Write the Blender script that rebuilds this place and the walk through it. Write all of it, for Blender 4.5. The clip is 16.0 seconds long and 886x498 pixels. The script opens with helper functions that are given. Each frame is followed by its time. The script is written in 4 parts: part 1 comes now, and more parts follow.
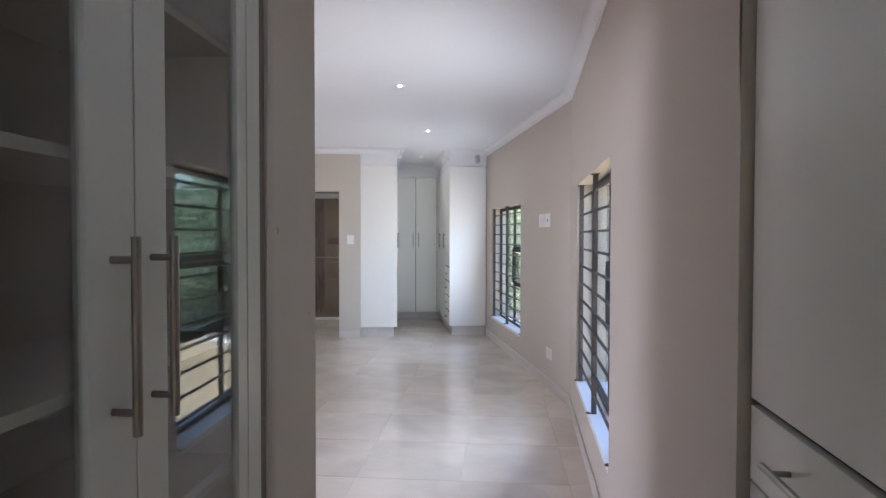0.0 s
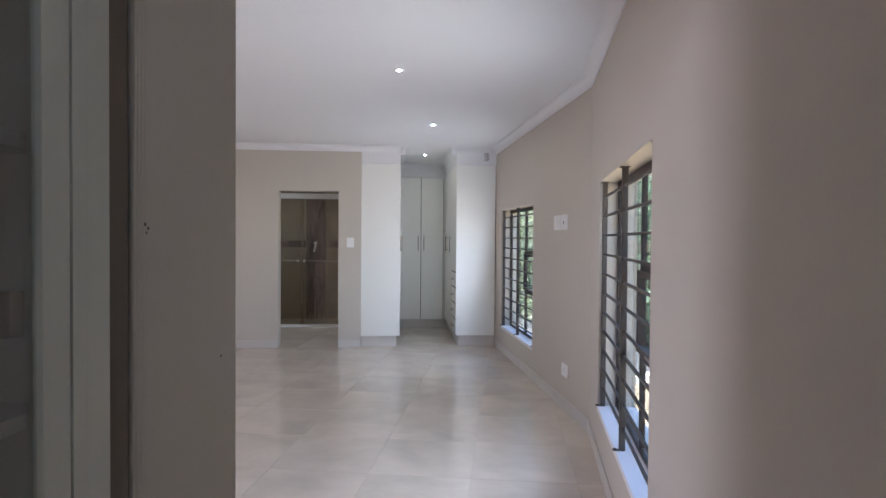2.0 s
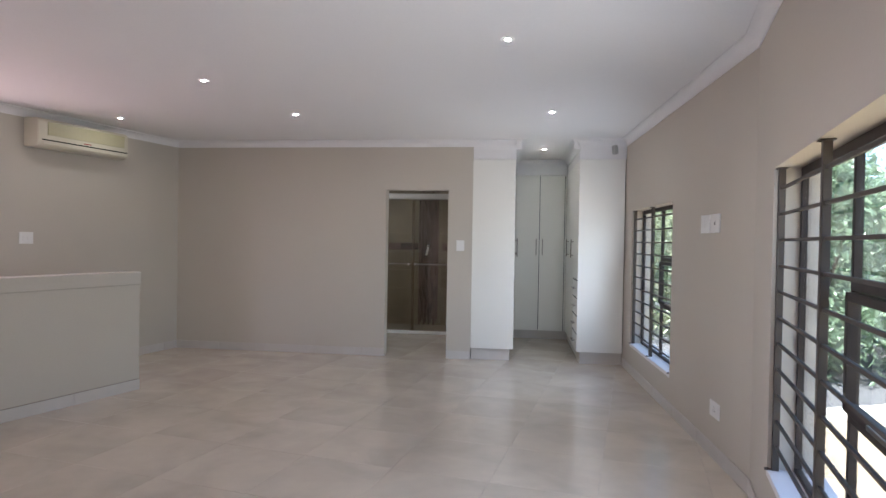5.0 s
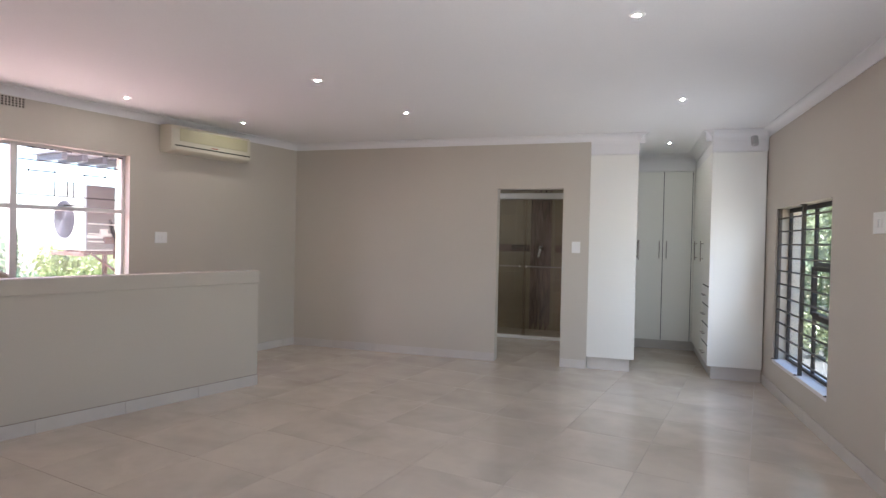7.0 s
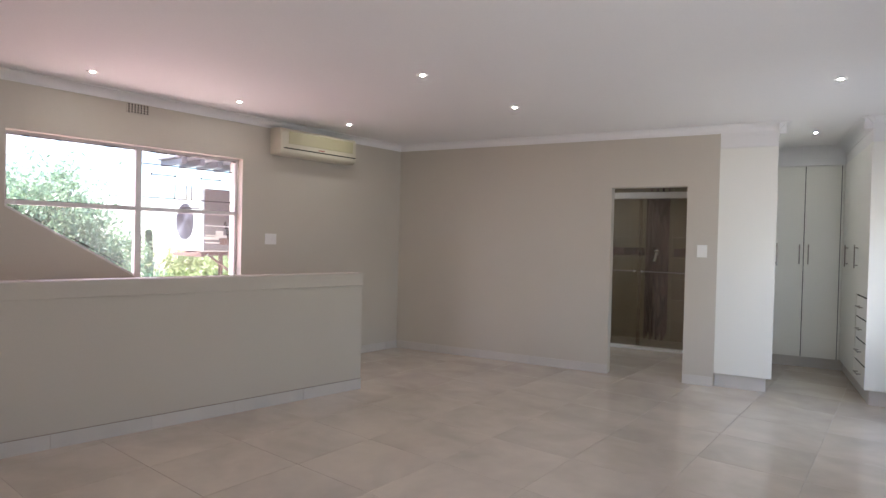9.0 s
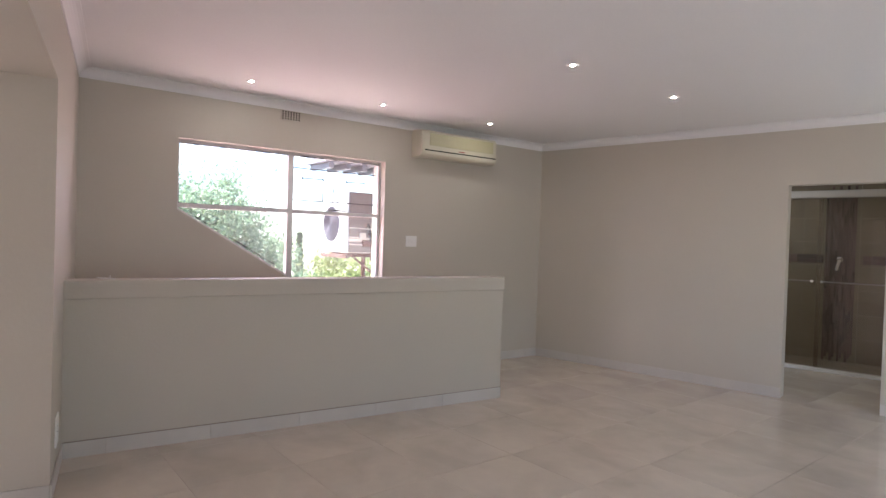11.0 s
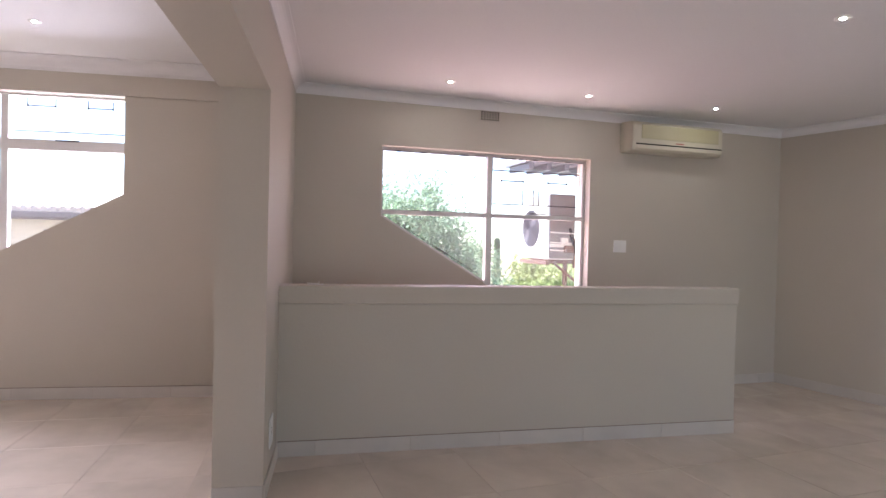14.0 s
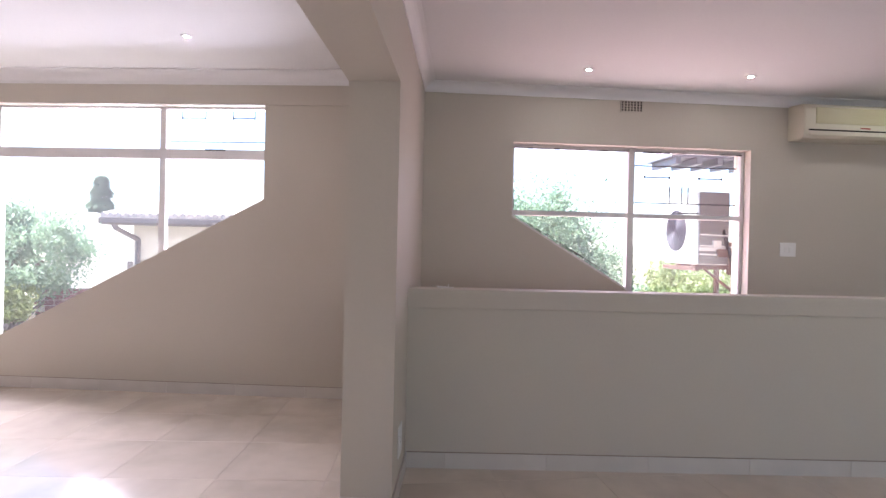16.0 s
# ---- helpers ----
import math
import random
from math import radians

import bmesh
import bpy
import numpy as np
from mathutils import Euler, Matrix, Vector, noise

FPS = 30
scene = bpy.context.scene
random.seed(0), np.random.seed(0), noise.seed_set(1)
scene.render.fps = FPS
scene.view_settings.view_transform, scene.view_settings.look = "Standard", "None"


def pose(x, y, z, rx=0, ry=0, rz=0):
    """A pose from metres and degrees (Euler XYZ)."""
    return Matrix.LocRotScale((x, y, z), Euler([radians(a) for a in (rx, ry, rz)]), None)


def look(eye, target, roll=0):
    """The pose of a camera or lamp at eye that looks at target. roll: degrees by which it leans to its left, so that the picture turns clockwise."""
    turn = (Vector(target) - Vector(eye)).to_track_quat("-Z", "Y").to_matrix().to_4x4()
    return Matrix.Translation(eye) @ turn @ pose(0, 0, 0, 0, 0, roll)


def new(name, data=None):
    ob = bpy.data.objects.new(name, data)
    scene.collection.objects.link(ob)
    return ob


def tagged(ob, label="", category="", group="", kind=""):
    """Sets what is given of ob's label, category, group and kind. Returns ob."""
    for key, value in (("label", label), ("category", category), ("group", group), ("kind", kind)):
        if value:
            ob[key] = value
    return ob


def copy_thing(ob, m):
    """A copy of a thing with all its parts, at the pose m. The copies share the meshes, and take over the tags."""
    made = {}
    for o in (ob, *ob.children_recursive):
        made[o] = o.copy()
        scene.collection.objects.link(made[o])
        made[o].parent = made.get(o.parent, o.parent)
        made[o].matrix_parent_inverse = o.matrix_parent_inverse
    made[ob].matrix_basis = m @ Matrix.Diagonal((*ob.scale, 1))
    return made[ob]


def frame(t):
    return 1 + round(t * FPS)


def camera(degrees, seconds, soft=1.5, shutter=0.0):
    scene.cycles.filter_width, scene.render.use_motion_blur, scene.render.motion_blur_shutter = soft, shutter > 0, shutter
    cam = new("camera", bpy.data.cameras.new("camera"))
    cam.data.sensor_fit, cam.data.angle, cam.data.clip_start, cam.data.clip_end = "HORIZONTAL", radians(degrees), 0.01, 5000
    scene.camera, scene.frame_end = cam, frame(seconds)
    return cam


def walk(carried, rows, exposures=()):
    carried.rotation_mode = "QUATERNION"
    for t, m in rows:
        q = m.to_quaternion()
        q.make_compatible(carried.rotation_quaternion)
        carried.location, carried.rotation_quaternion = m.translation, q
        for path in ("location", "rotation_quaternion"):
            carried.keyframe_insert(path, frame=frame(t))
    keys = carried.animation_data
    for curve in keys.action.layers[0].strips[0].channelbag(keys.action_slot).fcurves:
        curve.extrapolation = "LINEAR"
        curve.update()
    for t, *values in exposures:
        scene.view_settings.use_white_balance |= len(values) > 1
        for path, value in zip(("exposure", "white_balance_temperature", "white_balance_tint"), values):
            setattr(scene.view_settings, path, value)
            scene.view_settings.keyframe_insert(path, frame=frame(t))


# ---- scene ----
cam = camera(74.2, 16.0)
PATH = [
    (0, (-0.033, -0.252, 1.388), (-0.3, 1.73, 1.342), 0.1),
    (0.5, (-0.043, -0.128, 1.393), (-0.312, 1.854, 1.35), 0.1),
    (1, (-0.055, 0.012, 1.395), (-0.328, 1.993, 1.353), 0.2),
    (1.5, (-0.069, 0.13, 1.392), (-0.349, 2.11, 1.353), 0.2),
    (2, (-0.064, 0.264, 1.387), (-0.362, 2.242, 1.352), 0.4),
    (2.5, (-0.058, 0.388, 1.387), (-0.399, 2.358, 1.354), 0.4),
    (3, (-0.074, 0.476, 1.378), (-0.471, 2.436, 1.347), 0.4),
    (3.5, (-0.093, 0.591, 1.375), (-0.544, 2.54, 1.345), 0.4),
    (3.7, (-0.104, 0.629, 1.372), (-0.58, 2.571, 1.347), 0.5),
    (5.8, (-0.142, 1.054, 1.394), (-0.975, 2.872, 1.364), 1.0),
    (6, (-0.164, 1.043, 1.375), (-1.025, 2.849, 1.348), 1.0),
    (6.5, (-0.207, 1.096, 1.363), (-1.153, 2.858, 1.337), 1.1),
    (7, (-0.25, 1.168, 1.375), (-1.285, 2.879, 1.346), 1.2),
    (7.5, (-0.289, 1.224, 1.38), (-1.407, 2.883, 1.35), 1.2),
    (8, (-0.335, 1.254, 1.381), (-1.514, 2.869, 1.349), 1.3),
    (8.5, (-0.393, 1.291, 1.371), (-1.632, 2.861, 1.341), 1.3),
    (9, (-0.464, 1.376, 1.374), (-1.776, 2.885, 1.345), 1.4),
    (9.2, (-0.495, 1.437, 1.371), (-1.839, 2.918, 1.34), 1.5),
    (11.3, (-0.727, 1.495, 1.365), (-2.39, 2.606, 1.332), 1.7),
    (11.5, (-0.753, 1.534, 1.361), (-2.446, 2.598, 1.325), 1.6),
    (12, (-0.801, 1.547, 1.362), (-2.552, 2.513, 1.327), 1.5),
    (12.5, (-0.848, 1.555, 1.362), (-2.649, 2.425, 1.329), 1.5),
    (13, (-0.916, 1.577, 1.367), (-2.76, 2.35, 1.334), 1.5),
    (13.5, (-0.996, 1.593, 1.355), (-2.878, 2.271, 1.327), 1.5),
    (14, (-1.06, 1.608, 1.361), (-2.972, 2.195, 1.332), 1.4),
    (14.5, (-1.116, 1.624, 1.341), (-3.057, 2.108, 1.317), 1.4),
    (15, (-1.172, 1.633, 1.321), (-3.135, 2.013, 1.304), 1.4),
    (15.5, (-1.251, 1.623, 1.316), (-3.23, 1.908, 1.301), 1.3),
    (16, (-1.326, 1.608, 1.319), (-3.319, 1.78, 1.306), 1.3),
]
walk(cam, [(t, look(eye, target, roll)) for t, eye, target, roll in PATH], [(0, 2.84, 5650, 12), (1, 2.73, 5650, 12), (2.5, 2.53, 5750, 12), (3.5, 2.46, 5800, 11), (6.5, 2.62, 5950, 11), (9, 2.56, 6050, 11), (12.5, 2.62, 6100, 13), (14.5, 2.4, 6000, 14), (16, 2.48, 5900, 14)])

# ---- world, sun and window light ----
world = bpy.data.worlds.new("sky")
scene.world = world
world.use_nodes = True
wn = world.node_tree
sky = wn.nodes.new("ShaderNodeTexSky")
sky.sky_type = "NISHITA"
sky.sun_disc = False
sky.sun_elevation = radians(65.6)
sky.sun_rotation = radians(191)
sky.altitude, sky.air_density, sky.dust_density = 1200, 1.0, 2.0
wn.links.new(sky.outputs[0], wn.nodes["Background"].inputs[0])
wn.nodes["Background"].inputs[1].default_value = 0.12

sun = new("sun", bpy.data.lights.new("sun", "SUN"))
sun.data.energy, sun.data.angle, sun.data.color = 5.0, radians(0.5), (1.0, 0.95, 0.87)
sun.matrix_world = look((-4, -20, 44), (0, 0, 0))


def window_light(name, place, target, w, h, watts, color):
    ob = new(name, bpy.data.lights.new(name, "AREA"))
    ob.data.shape, ob.data.size, ob.data.size_y = "RECTANGLE", w, h
    ob.data.energy, ob.data.color = watts, color
    ob.matrix_world = look(place, target)
    return ob


window_light("window_light_east", (0.13, 3.25, 1.02), (-0.84, 3.56, 1.14), 1.15, 1.2, 3.4, (0.86, 0.92, 1.0))
window_light("window_light_northeast", (-0.49, 6.78, 1.02), (-1.46, 6.70, 1.25), 1.15, 1.2, 2.1, (0.86, 0.92, 1.0))
window_light("window_light_west", (-6.08, 3.5, 1.50), (-3, 3.5, 2.6), 1.8, 1.0, 4.4, (1.0, 0.56, 0.61))
window_light("window_light_stair", (-7.9, -0.9, 2.3), (-5.0, -1.9, 0.8), 2.6, 1.4, 78, (0.98, 0.88, 0.98))
sw_p = pose(-2.21, 7.487, 0, 0, 0, 13.5)
# added fill lamp, out of sight, that brightens the dark shower room
window_light("window_light_shower", sw_p @ Vector((-2.52, 1.1, 1.75)), sw_p @ Vector((-1.0, 1.1, 1.2)), 0.9, 0.6, 3.0, (0.95, 0.97, 1.0))


# ---- materials ----
def mat(name, color, rough=0.6, metal=0.0, vary=0.06, scale=6.0, bump=0.0, bump_scale=120.0, fine=0.03, coat=0.0, per_object=0.0, spec=0.5, world_space=False, veins=0.0):
    """A procedural surface: two scales of colour change, fine relief, and an optional change from object to object."""
    m = bpy.data.materials.new(name)
    m.use_nodes = True
    nt = m.node_tree
    N, L = nt.nodes, nt.links
    b = N["Principled BSDF"]
    tc = N.new("ShaderNodeTexCoord")
    big = N.new("ShaderNodeTexNoise")
    big.inputs["Scale"].default_value, big.inputs["Detail"].default_value = scale, 5
    small = N.new("ShaderNodeTexNoise")
    small.inputs["Scale"].default_value, small.inputs["Detail"].default_value = bump_scale, 3
    spot_at = tc.outputs["Object"]
    if world_space:
        geo, shift, rnd = N.new("ShaderNodeNewGeometry"), N.new("ShaderNodeVectorMath"), N.new("ShaderNodeObjectInfo")
        shift.operation = "MULTIPLY_ADD"
        shift.inputs[1].default_value = (7.3, 11.1, 5.7)
        L.new(rnd.outputs["Random"], shift.inputs[0])
        L.new(geo.outputs["Position"], shift.inputs[2])
        spot_at = shift.outputs[0]
    for n in (big, small):
        L.new(spot_at, n.inputs["Vector"])
    patch = big.outputs[0]
    if veins:
        stretch, steep = N.new("ShaderNodeMapping"), N.new("ShaderNodeMapRange")
        stretch.inputs["Scale"].default_value = (1.0, veins, 1.0)
        steep.inputs["From Min"].default_value, steep.inputs["From Max"].default_value = 0.3, 0.7
        big.inputs["Distortion"].default_value = 0.6
        L.new(spot_at, stretch.inputs["Vector"])
        L.new(stretch.outputs[0], big.inputs["Vector"])
        L.new(patch, steep.inputs["Value"])
        patch = steep.outputs[0]
    mix = N.new("ShaderNodeMix")
    mix.data_type = "RGBA"
    mix.inputs[6].default_value = (*[c * (1 - vary) for c in color], 1)
    mix.inputs[7].default_value = (*[min(1, c * (1 + vary)) for c in color], 1)
    L.new(patch, mix.inputs[0])
    hsv = N.new("ShaderNodeHueSaturation")
    add = N.new("ShaderNodeMath")
    add.operation = "MULTIPLY_ADD"
    add.inputs[1].default_value, add.inputs[2].default_value = 2 * fine, 1 - fine
    L.new(small.outputs[0], add.inputs[0])
    last = add
    if per_object:
        info = N.new("ShaderNodeObjectInfo")
        more = N.new("ShaderNodeMath")
        more.operation = "MULTIPLY_ADD"
        more.inputs[1].default_value = per_object
        L.new(info.outputs["Random"], more.inputs[0])
        L.new(add.outputs[0], more.inputs[2])
        last = more
    L.new(last.outputs[0], hsv.inputs["Value"])
    L.new(mix.outputs[2], hsv.inputs["Color"])
    L.new(hsv.outputs[0], b.inputs["Base Color"])
    b.inputs["Metallic"].default_value = metal
    b.inputs["Specular IOR Level"].default_value = spec
    rr = N.new("ShaderNodeMath")
    rr.operation = "MULTIPLY_ADD"
    rr.inputs[1].default_value, rr.inputs[2].default_value = rough * 0.35, rough * 0.82
    L.new(big.outputs[0], rr.inputs[0])
    L.new(rr.outputs[0], b.inputs["Roughness"])
    b.inputs["Coat Weight"].default_value = coat
    if bump:
        bp = N.new("ShaderNodeBump")
        bp.inputs["Strength"].default_value, bp.inputs["Distance"].default_value = bump, 0.003
        L.new(small.outputs[0], bp.inputs["Height"])
        L.new(bp.outputs[0], b.inputs["Normal"])
    return m


def glass(name, tint=(1, 1, 1), rough=0.0, veil=0.0, gloss=0.022):
    """Thin clear pane: straight-through light and a gloss that grows at grazing angles."""
    m = bpy.data.materials.new(name)
    m.use_nodes = True
    N, L = m.node_tree.nodes, m.node_tree.links
    N.remove(N["Principled BSDF"])
    tr, gl, mx, lw = N.new("ShaderNodeBsdfTransparent"), N.new("ShaderNodeBsdfGlossy"), N.new("ShaderNodeMixShader"), N.new("ShaderNodeLayerWeight")
    power, gain = N.new("ShaderNodeMath"), N.new("ShaderNodeMath")
    power.operation, power.inputs[1].default_value = "POWER", 5
    gain.operation, gain.inputs[1].default_value, gain.inputs[2].default_value = "MULTIPLY_ADD", 0.9, gloss
    tr.inputs[0].default_value = (*tint, 1)
    gl.inputs["Roughness"].default_value = rough
    L.new(lw.outputs["Facing"], power.inputs[0])
    L.new(power.outputs[0], gain.inputs[0])
    L.new(gain.outputs[0], mx.inputs[0])
    L.new(tr.outputs[0], mx.inputs[1])
    L.new(gl.outputs[0], mx.inputs[2])
    last = mx
    # pale translucent share that paints glare haze over the view outside
    if veil:
        haze, both = N.new("ShaderNodeBsdfTranslucent"), N.new("ShaderNodeMixShader")
        haze.inputs[0].default_value, both.inputs[0].default_value = (0.9, 0.88, 0.86, 1), veil
        L.new(mx.outputs[0], both.inputs[1])
        L.new(haze.outputs[0], both.inputs[2])
        last = both
    L.new(last.outputs[0], N["Material Output"].inputs[0])
    return m


def emitter(name, color, strength):
    m = bpy.data.materials.new(name)
    m.use_nodes = True
    N, L = m.node_tree.nodes, m.node_tree.links
    e = N.new("ShaderNodeEmission")
    e.inputs[0].default_value, e.inputs[1].default_value = (*color, 1), strength
    L.new(e.outputs[0], N["Material Output"].inputs[0])
    return m


PAINT = mat("beige_wall_paint", (0.542, 0.497, 0.422), 0.62, vary=0.045, scale=1.3, bump=0.22, bump_scale=55, fine=0.02)
WHITE = mat("white_ceiling_paint", (0.80, 0.79, 0.78), 0.75, vary=0.02, scale=1.5, bump=0.12, bump_scale=90)
CORNICE = mat("white_cornice_paint", (0.80, 0.79, 0.78), 0.6, vary=0.02, scale=3)
GROUT = mat("grey_grout", (0.50, 0.45, 0.395), 0.85, vary=0.1, scale=20)
TILE = mat("polished_beige_tile", (0.585, 0.515, 0.43), 0.14, vary=0.11, scale=1.7, bump=0.02, bump_scale=9, fine=0.06, per_object=0.03, world_space=True, veins=1.2)
SKIRT = mat("matt_beige_tile_skirting", (0.565, 0.53, 0.485), 0.35, vary=0.12, scale=4, per_object=0.08, world_space=True)
MELAMINE = mat("white_melamine", (0.82, 0.81, 0.75), 0.32, vary=0.008, scale=4, bump=0.04, bump_scale=300, fine=0.008)
CUPBOARD = mat("grey_green_melamine", (0.52, 0.52, 0.455), 0.35, vary=0.02, scale=30, bump=0.05, bump_scale=300)
SHELFM = mat("grey_white_melamine", (0.70, 0.69, 0.64), 0.4, vary=0.02, scale=20)
STEEL = mat("brushed_steel", (0.33, 0.30, 0.27), 0.33, 1.0, vary=0.06, scale=40)
CHROME = mat("chrome", (0.8, 0.8, 0.8), 0.08, 1.0, vary=0.02)
BRONZE = mat("dark_bronze_aluminium", (0.045, 0.037, 0.032), 0.45, 0.0, vary=0.1, scale=10, spec=0.2)
BARS = mat("brown_grey_painted_steel", (0.075, 0.062, 0.05), 0.5, 0.0, vary=0.15, scale=14, bump=0.05, spec=0.3)
FRAMEW = mat("white_painted_steel", (0.72, 0.70, 0.68), 0.45, vary=0.06, scale=12, bump=0.06)
PLASTIC = mat("white_plastic", (0.80, 0.79, 0.76), 0.3, vary=0.01)
CREAMP = mat("aged_cream_plastic", (0.62, 0.58, 0.46), 0.4, vary=0.04, scale=5)
DARK = mat("dark_gap", (0.008, 0.007, 0.006), 0.9, spec=0.1)
BROWNT = mat("brown_shower_tile", (0.27, 0.225, 0.16), 0.22, vary=0.16, scale=3, per_object=0.1, world_space=True)
# dark brown that paints the shade in the recess beside the pier
RECESS_SHADE = mat("recess_shade_brown", (0.13, 0.10, 0.07), 0.6, vary=0.2, scale=14, bump=0.1)
TOPLINE = mat("dark_top_line", (0.30, 0.26, 0.215), 0.9, vary=0.3, scale=18)
GLASS = glass("clear_glass", (0.96, 0.98, 0.97))
# west and stair panes carry painted glare that washes out the garden
VEILG = glass("glare_veiled_glass", (0.97, 0.98, 0.97), veil=0.018)
FAINTVEILG = glass("faintly_glare_veiled_glass", (0.97, 0.98, 0.97), veil=0.012)
TINTG = glass("cabinet_glass", (0.86, 0.87, 0.85), gloss=0.065)
SHOWERG = glass("shower_glass", (0.88, 0.86, 0.82), gloss=0.05)
LED = emitter("downlight_glow", (1.0, 0.96, 0.88), 150.0)


# ---- mesh helpers ----
def box(bm, x0, x1, y0, y1, z0, z1, bevel=0.0):
    c = Vector(((x0 + x1) / 2, (y0 + y1) / 2, (z0 + z1) / 2))
    r = bmesh.ops.create_cube(bm, size=1, matrix=Matrix.Translation(c) @ Matrix.Diagonal((abs(x1 - x0), abs(y1 - y0), abs(z1 - z0), 1)))
    if bevel:
        es = list({e for v in r["verts"] for e in v.link_edges})
        bmesh.ops.bevel(bm, geom=es, offset=bevel, segments=2, affect="EDGES", profile=0.6)
    return bm


def boxm(*a, bevel=0.0):
    return box(bmesh.new(), *a, bevel=bevel)


def rod(bm, p, q, r, seg=12):
    p, q = Vector(p), Vector(q)
    m = Matrix.Translation((p + q) / 2) @ (q - p).to_track_quat("Z", "Y").to_matrix().to_4x4()
    bmesh.ops.create_cone(bm, cap_ends=True, segments=seg, radius1=r, radius2=r, depth=(q - p).length, matrix=m)
    return bm


def slab(outline, holes, depth):
    """A sheet in local x and z with holes, made thick towards -y."""
    bm = bmesh.new()
    edges = []
    for loop in (outline, *holes):
        vs = [bm.verts.new((x, 0, z)) for x, z in loop]
        edges += [bm.edges.new((vs[i], vs[i - 1])) for i in range(len(vs))]
    bmesh.ops.triangle_fill(bm, edges=edges, use_beauty=True, use_dissolve=False)
    bmesh.ops.dissolve_limit(bm, angle_limit=0.01, verts=bm.verts, edges=bm.edges)
    ext = bmesh.ops.extrude_face_region(bm, geom=bm.faces[:])
    bmesh.ops.translate(bm, verts=[v for v in ext["geom"] if isinstance(v, bmesh.types.BMVert)], vec=(0, -depth, 0))
    bmesh.ops.recalc_face_normals(bm, faces=bm.faces)
    return bm


def mesh_of(name, bm, material, smooth=False):
    me = bpy.data.meshes.new(name)
    bm.to_mesh(me)
    bm.free()
    me.materials.append(material)
    if smooth:
        for p in me.polygons:
            p.use_smooth = True
    return me


def part(name, bm, material, parent=None, label="", smooth=False, m=None):
    ob = new(name, mesh_of(name, bm, material, smooth))
    if parent is not None:
        ob.parent = parent
    if m is not None:
        ob.matrix_basis = m
    return tagged(ob, label)


def thing(name, m, label, category, group=""):
    return_ob = new(name)
    return_ob.matrix_basis = m
    return_ob.empty_display_size = 0.1
    return tagged(return_ob, label, category, group)


def setting(name, bm, material, m=None, label="", smooth=False):
    return tagged(part(name, bm, material, None, label, smooth, m), kind="structure")


def along(p, q):
    """The frame whose x runs from p to q on the floor and whose y points into the room on the left of it."""
    d = Vector(q) - Vector(p)
    return pose(p[0], p[1], 0, 0, 0, math.degrees(math.atan2(d.y, d.x))), d.length


# ---- plan ----
CEIL, CEIL_S = 2.56, 2.75
BEND = (0.36, 4.60)
CUP, SKEW = (-2.21, 7.487), 13.5
F = pose(*CUP, 0, 0, 0, SKEW)
NW = tuple((F @ Vector((-3.67, 0, 0)))[:2])
NE = tuple((F @ Vector((1.74, 0, 0)))[:2])
SW = (-5.79, 1.83)
PIER = (-0.557, 1.189)
TH = 0.23

M_EAST, L_EAST = along((0.36, 0.935), BEND)
M_NE, L_NE = along(BEND, NE)
M_WEST, L_WEST = along(NW, SW)
M_SOUTH, L_SOUTH = along(SW, (0.36, PIER[1] - 0.1225 * 0.917))
M_STAIR, L_STAIR = along((-6.342 + 0.095, 1.09 + 0.67), (-6.748 - 0.21, -1.784 - 1.45))
M_HALF, L_HALF = along((-4.53, 4.94), (-4.79, 1.715))


# ---- large structure ----
def rect(x0, x1, z0, z1):
    return [(x0, z0), (x1, z0), (x1, z1), (x0, z1)]


W2 = (1.515, 3.125, 0.33, 1.75)
W1 = (1.58, 3.06, 0.305, 1.74)
setting("wall_east", slab(rect(-0.055, L_EAST + 0.06, -0.02, 2.9), [rect(*W2)], TH), PAINT, M_EAST, "beige painted plaster wall with a barred window")
setting("wall_northeast", slab(rect(0, L_NE + 2.4, -0.02, 2.9), [rect(*W1)], TH), PAINT, M_NE, "beige painted plaster wall set at an angle with a barred window")
DOOR = (-1.028, -0.284, 0.0, 1.98)
M_BACK = F @ pose(0, 0, 0, 0, 0, 180)
setting("wall_north", slab([(-0.003, -0.02), (0.284, -0.02), (0.284, 1.98), (1.028, 1.98), (1.028, -0.02), (3.9, -0.02), (3.9, 2.9), (-0.003, 2.9)], [], 0.14), PAINT, M_BACK, "beige painted plaster wall with a doorway to the shower room")
wy = NW[1]
w3 = [(wy - 2.52, 2.13), (wy - 2.52, 1.55), (wy - 3.45, 0.994), (wy - 3.45, 0.80), (wy - 4.445, 0.80), (wy - 4.445, 2.13)]
setting("wall_west", slab(rect(-0.15, L_WEST + 0.1, -0.02, 2.9), [w3], TH), PAINT, M_WEST, "beige painted plaster wall with a slanted window")
xo = 0.677
w4 = [(xo + 0.59, 2.47), (xo + 0.59, 1.674), (xo + 3.45, 0.167), (xo + 3.45, 2.47)]
setting("wall_stair_room", slab(rect(-0.1, L_STAIR, -0.02, 2.9), [w4], TH), PAINT, M_STAIR, "pale beige plaster wall with a large slanted window")
P0 = 1.647
south = slab([(-0.6, -0.02), (P0, -0.02), (P0, 2.1), (4.72, 2.1), (4.72, -0.02), (5.272, -0.02), (5.272, 2.1), (L_SOUTH + 0.1, 2.1), (L_SOUTH + 0.1, 2.9), (-0.6, 2.9)], [], 0.25)
for v in south.verts:   # the end pier is a little thinner than the column
    if v.co.y < -0.2 and v.co.z < 2.15 and 4.7 < v.co.x < 5.3:
        v.co.y = -0.215
round_off = [e for e in south.edges if all(abs(v.co.x - 5.272) < 0.001 and abs(v.co.y + 0.215) < 0.001 for v in e.verts)]
